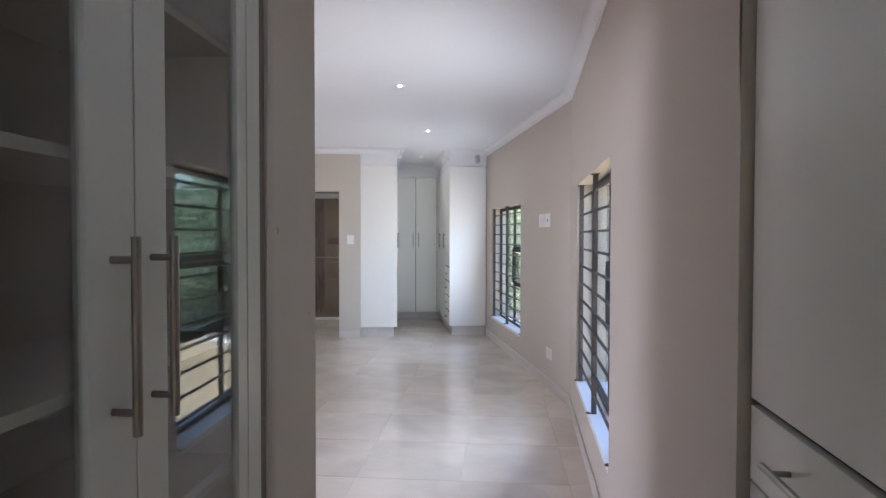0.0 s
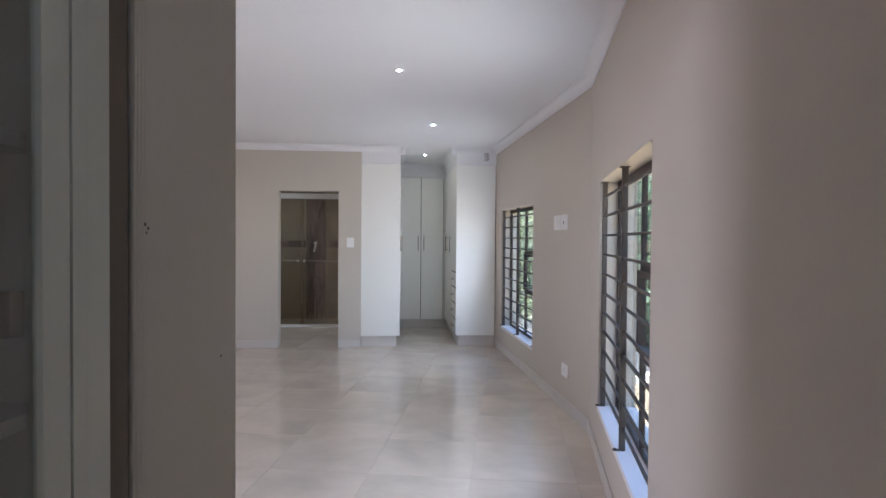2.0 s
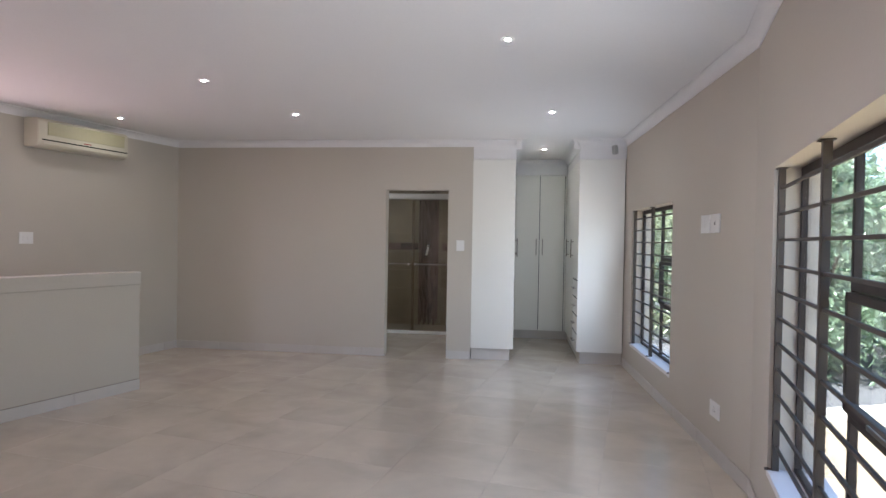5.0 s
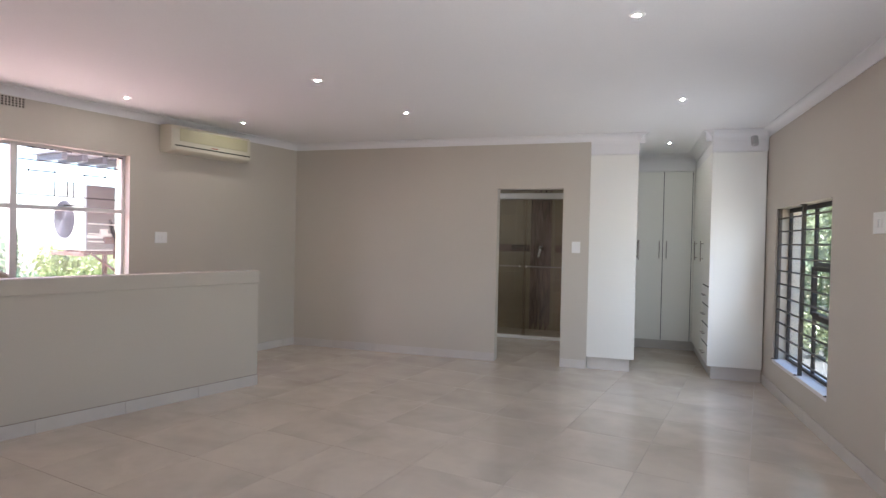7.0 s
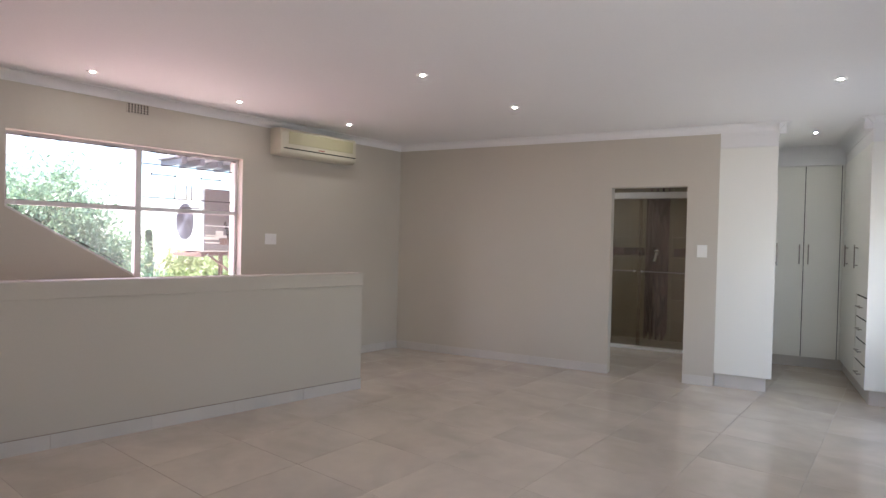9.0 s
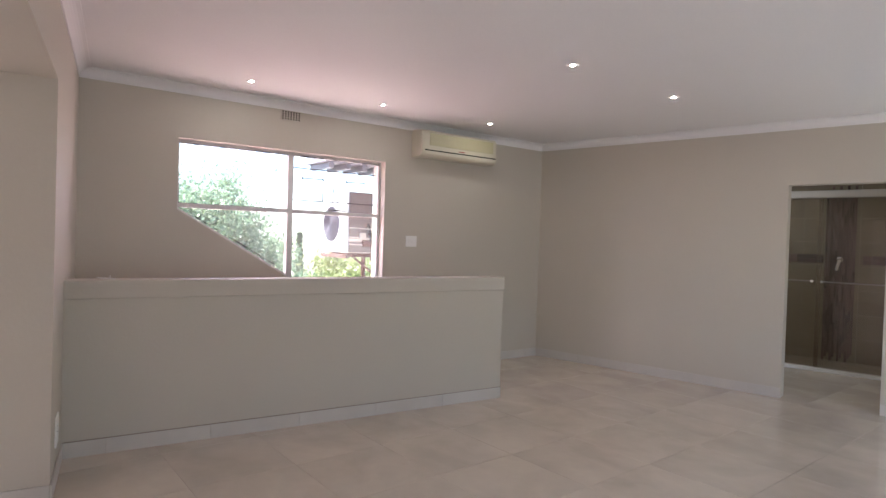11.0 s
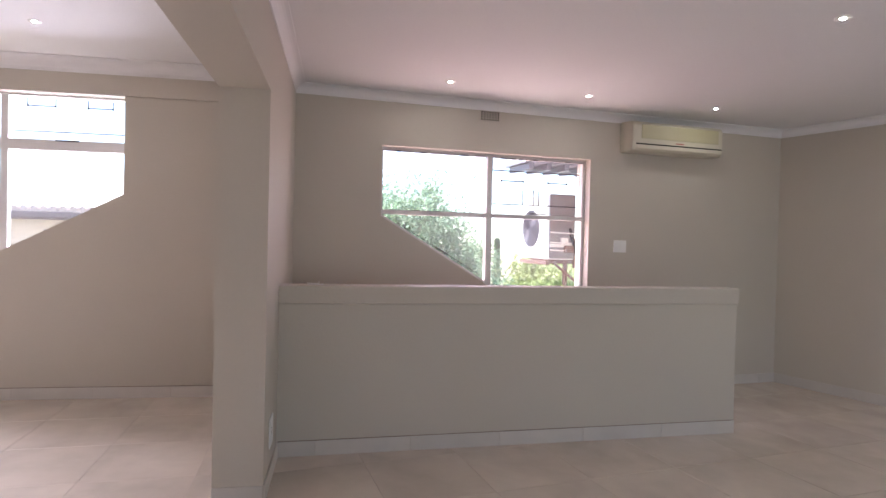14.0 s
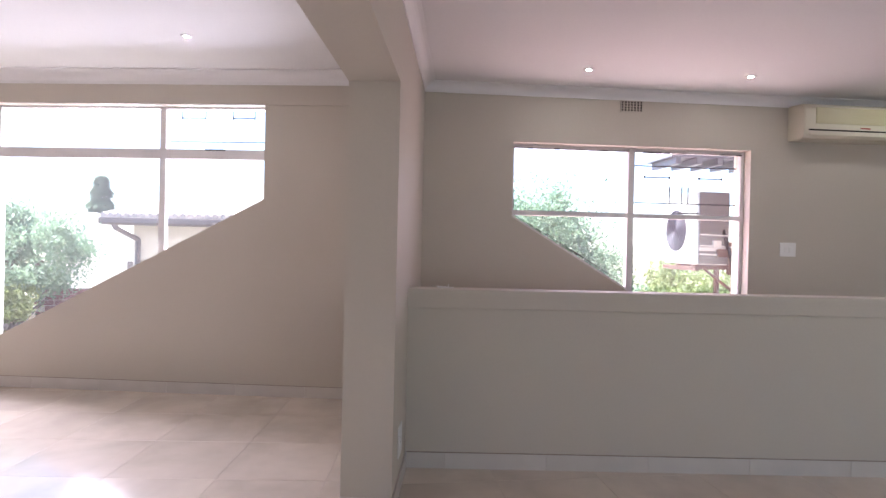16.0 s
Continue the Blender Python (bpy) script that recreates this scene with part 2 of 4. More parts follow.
bmesh.ops.bevel(south, geom=round_off, offset=0.025, segments=5, affect="EDGES", profile=0.5)
setting("wall_south", south, PAINT, M_SOUTH, "beige plaster wall with wide opening, column and beam")
half = slab(rect(0, L_HALF + 0.05, -0.02, 0.945), [], 0.14)
half_wall = setting("half_wall", half, PAINT, M_HALF, "low beige plastered parapet wall round the stairwell")
cop = boxm(-0.012, L_HALF + 0.05, -0.152, 0.012, 0.945, 1.06, bevel=0.008)
part("coping", cop, PAINT, half_wall, "painted plaster coping band")

hull = [(0.5, -2.2), (0.5, 4.7), (-0.9, 10.3), (-4.8, 9.6), (-7.3, 6.2), (-7.3, -3.4)]


def sheet(pts, z0, z1):
    bm = bmesh.new()
    lo = [bm.verts.new((x, y, z0)) for x, y in pts]
    hi = [bm.verts.new((x, y, z1)) for x, y in pts]
    bm.faces.new(lo[::-1]), bm.faces.new(hi)
    for i in range(len(pts)):
        j = (i + 1) % len(pts)
        bm.faces.new((lo[i], lo[j], hi[j], hi[i]))
    bmesh.ops.recalc_face_normals(bm, faces=bm.faces)
    return bm


floor = setting("floor", sheet(hull, -0.2, -0.0025), GROUT, None, "polished beige square porcelain floor tiles with thin grout")
setting("ceiling", sheet([(0.55, 0.99), (0.55, 4.7), (-0.9, 10.3), (-6.0, 10.0), (-6.0, 1.75)], CEIL, CEIL + 0.1), WHITE, None, "flat white painted ceiling with downlights")
setting("ceiling_south", sheet([(0.55, -2.2), (0.55, 1.1), (-6.1, 1.85), (-7.3, 1.95), (-7.3, -3.4), (0.55, -3.4)], CEIL_S, CEIL_S + 0.1), WHITE, None, "white painted ceiling of the stair room")
# plain closing walls out of the camera's sight
setting("wall_passage_south", boxm(-7.3, 0.7, -3.5, -3.3, -0.02, 2.9), PAINT, None, "plain beige wall")
setting("wall_passage_east", boxm(0.88, 1.05, -3.4, 0.880, -0.02, 2.9), PAINT, None, "plain beige wall behind the built-in cupboards")
setting("wall_passage_north", boxm(0.593, 1.05, 0.882, 1.10, -0.02, 2.9), PAINT, None, "short plain beige return wall")
setting("wall_passage_west", boxm(-1.10, -0.98, -3.4, 0.99, -0.02, 2.9), PAINT, None, "plain beige wall behind the glazed cupboard")
setting("wall_recess", boxm(-0.75, -0.68, 0.9215, 0.985, -0.02, 2.9), PAINT, None, "narrow plaster recess between cupboard and pier")
# added strip: its dark colour stands in for shade deep in the recess
setting("recess_shade_strip", boxm(-0.66, -0.590, 0.9210, 0.968, 0.0, 2.45, bevel=0.004), RECESS_SHADE, None, "added dark brown strip for the shade between cupboard and pier")
setting("wall_alcove", boxm(-0.2, 2.2, 2.22, 2.4, -0.02, 2.9), PAINT, F, "plain wall behind the alcove cupboards")


# cornices: coved plaster along the tops of the walls
def cornice(m, x0, x1, top, size=0.075):
    bm = bmesh.new()
    prof = [(0, 0), (0, -size), (0.008, -size)]
    for i in range(7):
        a = radians(90 * i / 6)
        prof.append((0.008 + (size - 0.014) * (1 - math.cos(a)), -size + 0.006 + (size - 0.014) * math.sin(a)))
    prof += [(size, -0.008), (size, 0)]
    a = [bm.verts.new((x0, y, top + z - 0.001)) for y, z in prof]
    b = [bm.verts.new((x1, y, top + z - 0.001)) for y, z in prof]
    n = len(prof)
    for i in range(n):
        bm.faces.new((a[i], a[(i + 1) % n], b[(i + 1) % n], b[i]))
    bm.faces.new(a), bm.faces.new(b[::-1])
    bmesh.ops.recalc_face_normals(bm, faces=bm.faces)
    return setting("cornice", bm, CORNICE, m, "white coved plaster cornice")


cornice(M_EAST, 0.15, L_EAST, CEIL)
cornice(M_NE, 0.0, L_NE, CEIL)
cornice(M_BACK, 0.0, 3.67, CEIL)
cornice(M_WEST, 0.0, L_WEST, CEIL)
cornice(M_SOUTH, 0.0, L_SOUTH, CEIL)
cornice(M_STAIR, 0.0, L_STAIR, CEIL_S, 0.11)

# ---- windows ----
def barred_window(m, u0, u1, z0, z1, number):
    """Bronze aluminium window deep in its reveal: a fixed half and a half with a top-hung sash."""
    win = thing("window_%d" % number, m, "dark bronze aluminium window with a top-hung sash in a plastered reveal", "window")
    tagged(win, kind="structure")
    y0, y1, t = -0.137, -0.110, 0.024
    um = (u0 + u1) / 2
    h = z1 - z0
    part("window_sill", boxm(u0, u1, -0.23, 0.004, z0 - 0.02, z0 + 0.012, bevel=0.004), WHITE, win, "white painted window sill")
    fb = bmesh.new()
    for a in ((u0, u1, z0 + 0.012, z0 + 0.012 + t), (u0, u1, z1 - t - 0.015, z1), (u0, u0 + t, z0 + 0.01, z1), (u1 - t, u1, z0 + 0.01, z1), (um - 0.012, um + 0.012, z0 + 0.01, z1)):
        box(fb, a[0], a[1], y0, y1, a[2], a[3], bevel=0.003)
    part("window_frame", fb, BRONZE, win, "dark bronze aluminium frame")
    za, zb = z0 + 0.35 * h, z0 + 0.655 * h
    for z in (za, zb):
        part("transom", boxm(u0 + t, um - 0.016, y0 + 0.002, y1 + 0.004, z - 0.017, z + 0.017, bevel=0.003), BRONZE, win)
    sash = bmesh.new()
    a0, a1, b0, b1 = u0 + t, um - 0.016, za + 0.02, zb - 0.02
    for a in ((a0, a1, b0, b0 + 0.03), (a0, a1, b1 - 0.03, b1), (a0, a0 + 0.03, b0, b1), (a1 - 0.03, a1, b0, b1)):
        box(sash, a[0], a[1], y1 - 0.012, y1 + 0.022, a[2], a[3], bevel=0.003)
    sash_ob = part("sash", sash, BRONZE, win, "top-hung bronze sash")
    stay = bmesh.new()
    box(stay, (a0 + a1) / 2 - 0.12, (a0 + a1) / 2 + 0.10, y1 + 0.022, y1 + 0.034, b0 + 0.014, b0 + 0.03, bevel=0.003)
    rod(stay, ((a0 + a1) / 2 - 0.1, y1 + 0.028, b0 + 0.03), ((a0 + a1) / 2 - 0.1, y1 + 0.028, b0 + 0.05), 0.006)
    part("window_stay", stay, STEEL, sash_ob, "steel window stay")
    for p in ((um + 0.02, u1 - t, z0 + 0.05, z1 - 0.05), (a0, a1, zb, z1 - 0.05), (a0, a1, b0, b1), (a0, a1, z0 + 0.05, za)):
        pane = part("pane", boxm(p[0], p[1], -0.130, -0.125, p[2], p[3]), GLASS, win, "clear glass pane")
        pane.visible_shadow = False
    bars = thing("burglar_bars", m, "brown-grey painted steel burglar bars across the window reveal", "burglar bars", "window bars")
    yb = -0.03
    for u in (u0 + 0.0165, um, u1 - 0.0165):
        up = part("upright", boxm(u - 0.0145, u + 0.0145, yb - 0.0145, yb + 0.0145, z0 + 0.0125, z1 - 0.001, bevel=0.003), BARS, bars)
        foot = boxm(u - 0.012, u + 0.012, yb + 0.0147, yb + 0.045, z0 + 0.0125, z0 + 0.0165, bevel=0.001)
        rod(foot, (u, yb + 0.034, z0 + 0.016), (u, yb + 0.034, z0 + 0.022), 0.006, 8)
        part("foot_plate", foot, BARS, up)
        head = boxm(max(u0 + 0.001, u - 0.026), min(u1 - 0.001, u + 0.026), yb - 0.022, yb + 0.026, z1 - 0.006, z1 - 0.0015, bevel=0.001)
        rod(head, (u, yb + 0.020, z1 - 0.010), (u, yb + 0.020, z1 - 0.005), 0.004, 8)
        part("head_plate", head, BARS, up)
    for i in range(11):
        z = z1 - 0.095 - i * (h - 0.22) / 10
        for a, b in ((u0 + 0.031, um - 0.0145), (um + 0.0145, u1 - 0.031)):
            part("crossbar", boxm(a - 0.001, b + 0.001, yb - 0.0065, yb + 0.0065, z - 0.0065, z + 0.0065, bevel=0.002), BARS, bars)


barred_window(M_EAST, *W2, 1)
barred_window(M_NE, *W1, 2)


def strip(bm, p, q, w, y0, y1):
    """A straight frame member between two points of the wall plane."""
    p, q = Vector((p[0], 0, p[1])), Vector((q[0], 0, q[1]))
    d = (q - p).normalized()
    n = Vector((-d.z, 0, d.x)) * w / 2
    vs = [bm.verts.new(c + Vector((0, y, 0))) for y in (y0, y1) for c in (p + n, q + n, q - n, p - n)]
    for f in ((0, 1, 2, 3), (7, 6, 5, 4), (0, 4, 5, 1), (1, 5, 6, 2), (2, 6, 7, 3), (3, 7, 4, 0)):
        bm.faces.new([vs[i] for i in f])
    bmesh.ops.recalc_face_normals(bm, faces=bm.faces)
    return bm


def poly_pane(pts, y0, y1):
    bm = bmesh.new()
    a = [bm.verts.new((x, y0, z)) for x, z in pts]
    b = [bm.verts.new((x, y1, z)) for x, z in pts]
    bm.faces.new(a), bm.faces.new(b[::-1])
    for i in range(len(pts)):
        j = (i + 1) % len(pts)
        bm.faces.new((a[i], b[i], b[j], a[j]))
    bmesh.ops.recalc_face_normals(bm, faces=bm.faces)
    return bm


# slanted steel window above the stairwell
win3 = tagged(thing("window_3", M_WEST, "white painted steel window with a slanting lower edge", "window"), kind="structure")
y0, y1 = -0.135, -0.09
s0, s1, sm = wy - 4.445, wy - 2.52, wy - 3.50   # north jamb, south jamb, mullion
ft = 1.59                                        # transom height
fb = bmesh.new()
outer = [(s0, 0.80), (s0, 2.13), (s1, 2.13), (s1, 1.55), (wy - 3.46, 0.99), (wy - 3.46, 0.80)]
for i in range(6):
    strip(fb, outer[i], outer[(i + 1) % 6], 0.056, y0, y1)
part("window_frame", fb, FRAMEW, win3, "white painted steel frame")
part("mullion", strip(bmesh.new(), (sm, 0.80), (sm, 2.13), 0.05, y0 - 0.004, y1 + 0.006), FRAMEW, win3)
part("transom", strip(bmesh.new(), (s0, ft), (s1, ft), 0.036, y0 - 0.002, y1 + 0.004), FRAMEW, win3)
for pts in ([(s0, ft), (sm, ft), (sm, 2.13), (s0, 2.13)], [(s0, 0.8), (sm, 0.8), (sm, ft), (s0, ft)], [(sm, ft), (s1, ft), (s1, 2.13), (sm, 2.13)], [(sm, 0.99), (s1, 1.55), (s1, ft), (sm, ft)]):
    part("pane", poly_pane(pts, -0.117, -0.113), VEILG, win3, "glass pane with a pale glare veil").visible_shadow = False


RODS = mat("dark_steel_rod", (0.02, 0.018, 0.017), 0.7, vary=0.2, scale=20, spec=0.1)


def pane_guard(parent, a0, a1, b0, b1, y, flip=1):
    """Thin steel burglar guard with short uprights, and the window catch below it."""
    g = bmesh.new()
    rod(g, (a0, y, b0 + 0.09), (a1, y, b0 + 0.09), 0.0052, 6)
    if flip > 0:
        rod(g, (a0, y, b1 - 0.10), (a1, y, b1 - 0.10), 0.0052, 6)
    n = a1 - a0
    for f0, f1, zz in ((0.14, 0.36, 0.30), (0.64, 0.88, 0.30)):
        rod(g, (a0 + f0 * n, y, b0 + zz), (a0 + f1 * n, y, b0 + zz), 0.0052, 6)
        for f in (f0, f1):
            rod(g, (a0 + f * n, y, b0 + zz - 0.012), (a0 + f * n, y, b0 + zz + 0.012), 0.007, 6)
            if flip < 0:
                rod(g, (a0 + f * n, y, b0 + zz), (a0 + f * n, y, b1), 0.004, 6)
    for f in (0.46, 0.52, 0.64):
        if flip > 0:
            rod(g, (a0 + f * n, y, b0 + 0.09), (a0 + f * n, y, b0 + 0.23), 0.006, 6)
    part("burglar_guard", g, RODS, parent, "thin steel guard rods")
    c = boxm((a0 + a1) / 2 - 0.09, (a0 + a1) / 2 + 0.09, y1 + 0.008, y1 + 0.022, b0 + 0.004, b0 + 0.016, bevel=0.003)
    rod(c, ((a0 + a1) / 2 + 0.07 * flip, y1 + 0.006, b0 + 0.01), ((a0 + a1) / 2 + 0.07 * flip, y1 + 0.035, b0 + 0.01), 0.008, 8)
    part("window_catch", c, BARS, parent, "dark worn window catch")


PUTTY = mat("dark_weathered_putty", (0.07, 0.06, 0.05), 0.9, vary=0.4, scale=25)
g = random.Random(12)
for c in ([(s0 + 0.028, 2.102), (sm - 0.026, 2.102)], [(sm + 0.026, 2.102), (s1 - 0.028, 2.102)], [(sm + 0.026, ft + 0.017), (s1 - 0.028, ft + 0.017)], [(sm + 0.045, 1.052), (s1 - 0.03, 1.575)], [(s1 - 0.028, ft + 0.02), (s1 - 0.028, 1.72)], [(sm - 0.026, 0.83), (sm - 0.026, 1.35)]):
    pb = bmesh.new()
    p, q = Vector((c[0][0], 0, c[0][1])), Vector((c[1][0], 0, c[1][1]))
    n = max(4, int((q - p).length / 0.035))
    for i in range(n):
        a, b = p.lerp(q, (i - 0.15) / n), p.lerp(q, (i + g.uniform(0.9, 1.2)) / n)
        strip(pb, (a.x, a.z), (b.x, b.z), g.choice((0.003, 0.004, 0.005, 0.006, 0.010)), y1 - 0.004, y1 + 0.0035 + 0.0001 * (i % 5))
    part("putty", pb, PUTTY, win3, "ragged dark glazing putty")
pane_guard(win3, s0 + 0.03, sm - 0.03, ft + 0.02, 2.10, -0.15)

win4 = tagged(thing("window_4", M_STAIR, "large white painted steel window with a sloping lower edge", "window"), kind="structure")
fb = bmesh.new()
outer = [(xo + 0.59, 2.47), (xo + 0.59, 1.674), (xo + 3.45, 0.167), (xo + 3.45, 2.47)]
for i in range(4):
    strip(fb, outer[i], outer[(i + 1) % 4], 0.03, y0, y1)
part("window_frame", fb, FRAMEW, win4, "white painted steel frame")


def slope(u):
    return 1.674 - (u - 0.59) * (1.674 - 0.167) / 2.86


for u, w in ((1.525, 0.055), (3.03, 0.06)):
    part("mullion", strip(bmesh.new(), (xo + u, slope(u)), (xo + u, 2.47), w, y0 - 0.004, y1 + 0.006), FRAMEW, win4)
part("transom", strip(bmesh.new(), (xo + 0.59, 2.062), (xo + 3.45, 2.062), 0.085, y0 - 0.003, y1 + 0.012), FRAMEW, win4)
for a, b in ((0.59, 1.525), (1.525, 3.03), (3.03, 3.45)):
    for pts in ([(xo + a, 2.062), (xo + b, 2.062), (xo + b, 2.47), (xo + a, 2.47)], [(xo + a, slope(a)), (xo + b, slope(b)), (xo + b, 2.062), (xo + a, 2.062)]):
        part("pane", poly_pane(pts, -0.117, -0.113), FAINTVEILG, win4, "clear glass pane").visible_shadow = False
pane_guard(win4, xo + 0.61, xo + 1.495, 2.09, 2.46, -0.15, -1)
setting("lintel_band", boxm(-0.2, L_STAIR, 0.0005, 0.018, 2.472, 2.64, bevel=0.004), PAINT, M_STAIR, "shallow plaster lintel band over the window")

# ---- shower room behind the doorway ----
# the opening in this wall is unseen, added to let the fill lamp in
setting("wall_shower_west", slab(rect(-2.9, -0.145, -0.02, 2.6), [rect(-1.55, -0.65, 1.45, 2.05)], 0.1), BROWNT, F @ pose(-2.4, 0, 0, 0, 0, -90), "brown tiled shower room wall")
setting("wall_shower_east", boxm(-0.12, -0.02, 0.145, 2.9, -0.02, 2.9), BROWNT, F, "brown tiled shower room wall")
wall_shower = setting("wall_shower_back", boxm(-2.5, 0.0, 2.66, 2.8, -0.02, 2.6), GROUT, F, "brown tiled shower wall with a dark mosaic stripe")
setting("ceiling_shower", boxm(-2.5, -0.02, 0.15, 2.8, 2.4, 2.5), WHITE, F, "white shower room ceiling")
MOSAIC = mat("dark_mosaic", (0.075, 0.052, 0.046), 0.2, vary=0.6, scale=34, fine=0.2, bump=0.2, bump_scale=60, per_object=2.0)
SCREEN = 1.76
ALU = mat("dull_aluminium", (0.50, 0.47, 0.43), 0.4, 0.3, vary=0.06, scale=12)
shower = thing("shower_screen", F, "sliding glass shower doors in a chrome frame with towel bars", "shower screen")
part("top_rail", boxm(-2.4, -0.12, SCREEN - 0.03, SCREEN + 0.03, 1.995, 2.075, bevel=0.005), ALU, shower, "brushed metal head rail")
part("rail_lip", boxm(-2.4, -0.12, SCREEN - 0.045, SCREEN - 0.031, 1.985, 1.9945, bevel=0.002), STEEL, shower, "bright lower lip of the head rail")
part("threshold", boxm(-2.4, -0.12, SCREEN - 0.06, SCREEN + 0.06, 0.0, 0.035, bevel=0.006), PLASTIC, shower, "white threshold strip")
for a, b, y in ((-2.4, -0.98, SCREEN + 0.012), (-1.02, -0.12, SCREEN - 0.016)):
    pn = part("glass_door", boxm(a, b, y - 0.004, y + 0.004, 0.036, 1.99), SHOWERG, shower, "tinted shower glass")
    h = bmesh.new()
    c0, c1 = (a + 0.75, b - 0.06) if a < -2 else (a + 0.06, b - 0.1)
    rod(h, (c0, y - 0.055, 1.03), (c1, y - 0.055, 1.03), 0.007, 10)
    for c in (c0 + 0.02, c1 - 0.02):
        rod(h, (c, y - 0.055, 1.03), (c, y - 0.003, 1.03), 0.011, 10)
    part("towel_bar", h, STEEL, pn, "brushed steel towel bar")
    part("end_knob", rod(bmesh.new(), (b - 0.08 if a < -2 else c0, y - 0.062, 1.03), (b - 0.08 if a < -2 else c0, y - 0.045, 1.03), 0.015, 12), CHROME, pn, "small chrome end knob")
tap = thing("shower_mixer", F, "white and chrome shower mixer on the mosaic stripe", "shower tap")
tb = bmesh.new()
bmesh.ops.create_uvsphere(tb, u_segments=16, v_segments=10, radius=0.045, matrix=Matrix.Translation((-0.90, 2.61, 1.28)) @ Matrix.Diagonal((1, 0.7, 1, 1)))
part("plate", tb, CHROME, tap, "", True)
tb = rod(bmesh.new(), (-0.90, 2.585, 1.27), (-0.925, 2.55, 1.15), 0.016, 10)
part("lever", tb, PLASTIC, tap, "white lever", True)

# ---- built-in cupboards of the alcove ----
def bar_handle(parent, p, q, out, r=0.006):
    """Steel bar handle from p to q, standing off its door towards out."""
    p, q, out = Vector(p), Vector(q), Vector(out)
    d = (q - p).normalized()
    hb = rod(bmesh.new(), p + out, q + out, r, 12)
    for c in (p + d * 0.03, q - d * 0.03):
        rod(hb, c, c + out, r * 0.8, 10)
    return part("handle", hb, STEEL, parent, "brushed steel bar handle")


KZ, TZ = 0.135, 2.34
left = thing("wardrobe", F, "tall white melamine wardrobe with plain end panel beside the doorway", "wardrobe", "alcove wardrobes")
part("body", boxm(0.02, 0.48, 0.018, 1.63, KZ, TZ - 0.002), SHELFM, left)
part("end_panel", boxm(0.0035, 0.5, -0.002, 0.016, KZ, TZ, bevel=0.002), MELAMINE, left, "plain white end panel")
part("plinth", boxm(0.01, 0.455, 0.035, 1.63, 0.0, KZ), SKIRT, left, "beige tiled plinth")
for a, b in ((0.02, 0.55), (0.553, 1.08), (1.083, 1.60)):
    d = part("door", boxm(0.482, 0.5, a, b, KZ, TZ, bevel=0.0015), MELAMINE, left)
    bar_handle(d, (0.5, b - 0.04, 1.2), (0.5, b - 0.04, 1.43), (0.03, 0, 0))

back = thing("wardrobe", F, "white melamine wardrobe with two tall doors in the alcove", "wardrobe", "alcove wardrobes")
part("body", boxm(0.503, 1.2, 1.652, 2.2, KZ - 0.01, TZ), SHELFM, back)
part("plinth", boxm(0.46, 1.27, 1.69, 2.2, 0.0, KZ - 0.012), SKIRT, back, "beige tiled plinth")
for a, b, hx in ((0.506, 0.840, 0.800), (0.848, 1.192, 0.888)):
    d = part("door", boxm(a, b, 1.632, 1.65, KZ - 0.01, TZ - 0.003, bevel=0.0015), MELAMINE, back)
    bar_handle(d, (hx, 1.632, 1.2), (hx, 1.632, 1.43), (0, -0.03, 0))
part("filler_strip", boxm(1.199, 1.2205, 1.634, 1.65, KZ - 0.01, TZ - 0.003), MELAMINE, back)
part("shadow_gap", boxm(1.190, 1.2005, 1.644, 1.6518, KZ - 0.01, TZ - 0.003), DARK, back)
part("shadow_gap", boxm(0.838, 0.85, 1.646, 1.6518, KZ, TZ - 0.006), DARK, back)

right = thing("wardrobe", F, "white melamine wardrobe with plain end panel and four drawers", "wardrobe", "alcove wardrobes")
part("body", boxm(1.24, 1.72, 0.018, 1.645, KZ, TZ - 0.002), SHELFM, right)
part("end_panel", boxm(1.221, 1.728, -0.002, 0.016, KZ, TZ, bevel=0.002), MELAMINE, right, "plain white end panel")
part("plinth", boxm(1.262, 1.728, 0.035, 1.689, 0.0, KZ), SKIRT, right, "beige tiled plinth")
d = part("door", boxm(1.221, 1.239, 0.018, 0.612, 0.955, TZ, bevel=0.0015), MELAMINE, right)
bar_handle(d, (1.221, 0.57, 1.2), (1.221, 0.57, 1.43), (-0.03, 0, 0))
for a, b, hy in ((0.616, 1.24, 1.2), (1.244, 1.628, 1.29)):
    d = part("door", boxm(1.221, 1.239, a, b, KZ, TZ, bevel=0.0015), MELAMINE, right)
    if hy < 1.25:
        bar_handle(d, (1.221, hy, 1.2), (1.221, hy, 1.43), (-0.03, 0, 0))
for i in range(4):
    z = KZ + 0.205 * i
    d = part("drawer", boxm(1.221, 1.239, 0.018, 0.56, z, z + 0.192, bevel=0.0015), MELAMINE, right)
    bar_handle(d, (1.221, 0.19, z + 0.1), (1.221, 0.39, z + 0.1), (-0.03, 0, 0))
part("shadow_gap", boxm(1.2228, 1.2405, 0.02, 0.558, KZ + 0.1925, KZ + 0.2045), DARK, right)
for i in (1, 2, 3):
    part("shadow_gap", boxm(1.2228, 1.2405, 0.02, 0.558, KZ + 0.1925 + 0.205 * i, KZ + 0.2045 + 0.205 * i), DARK, right)

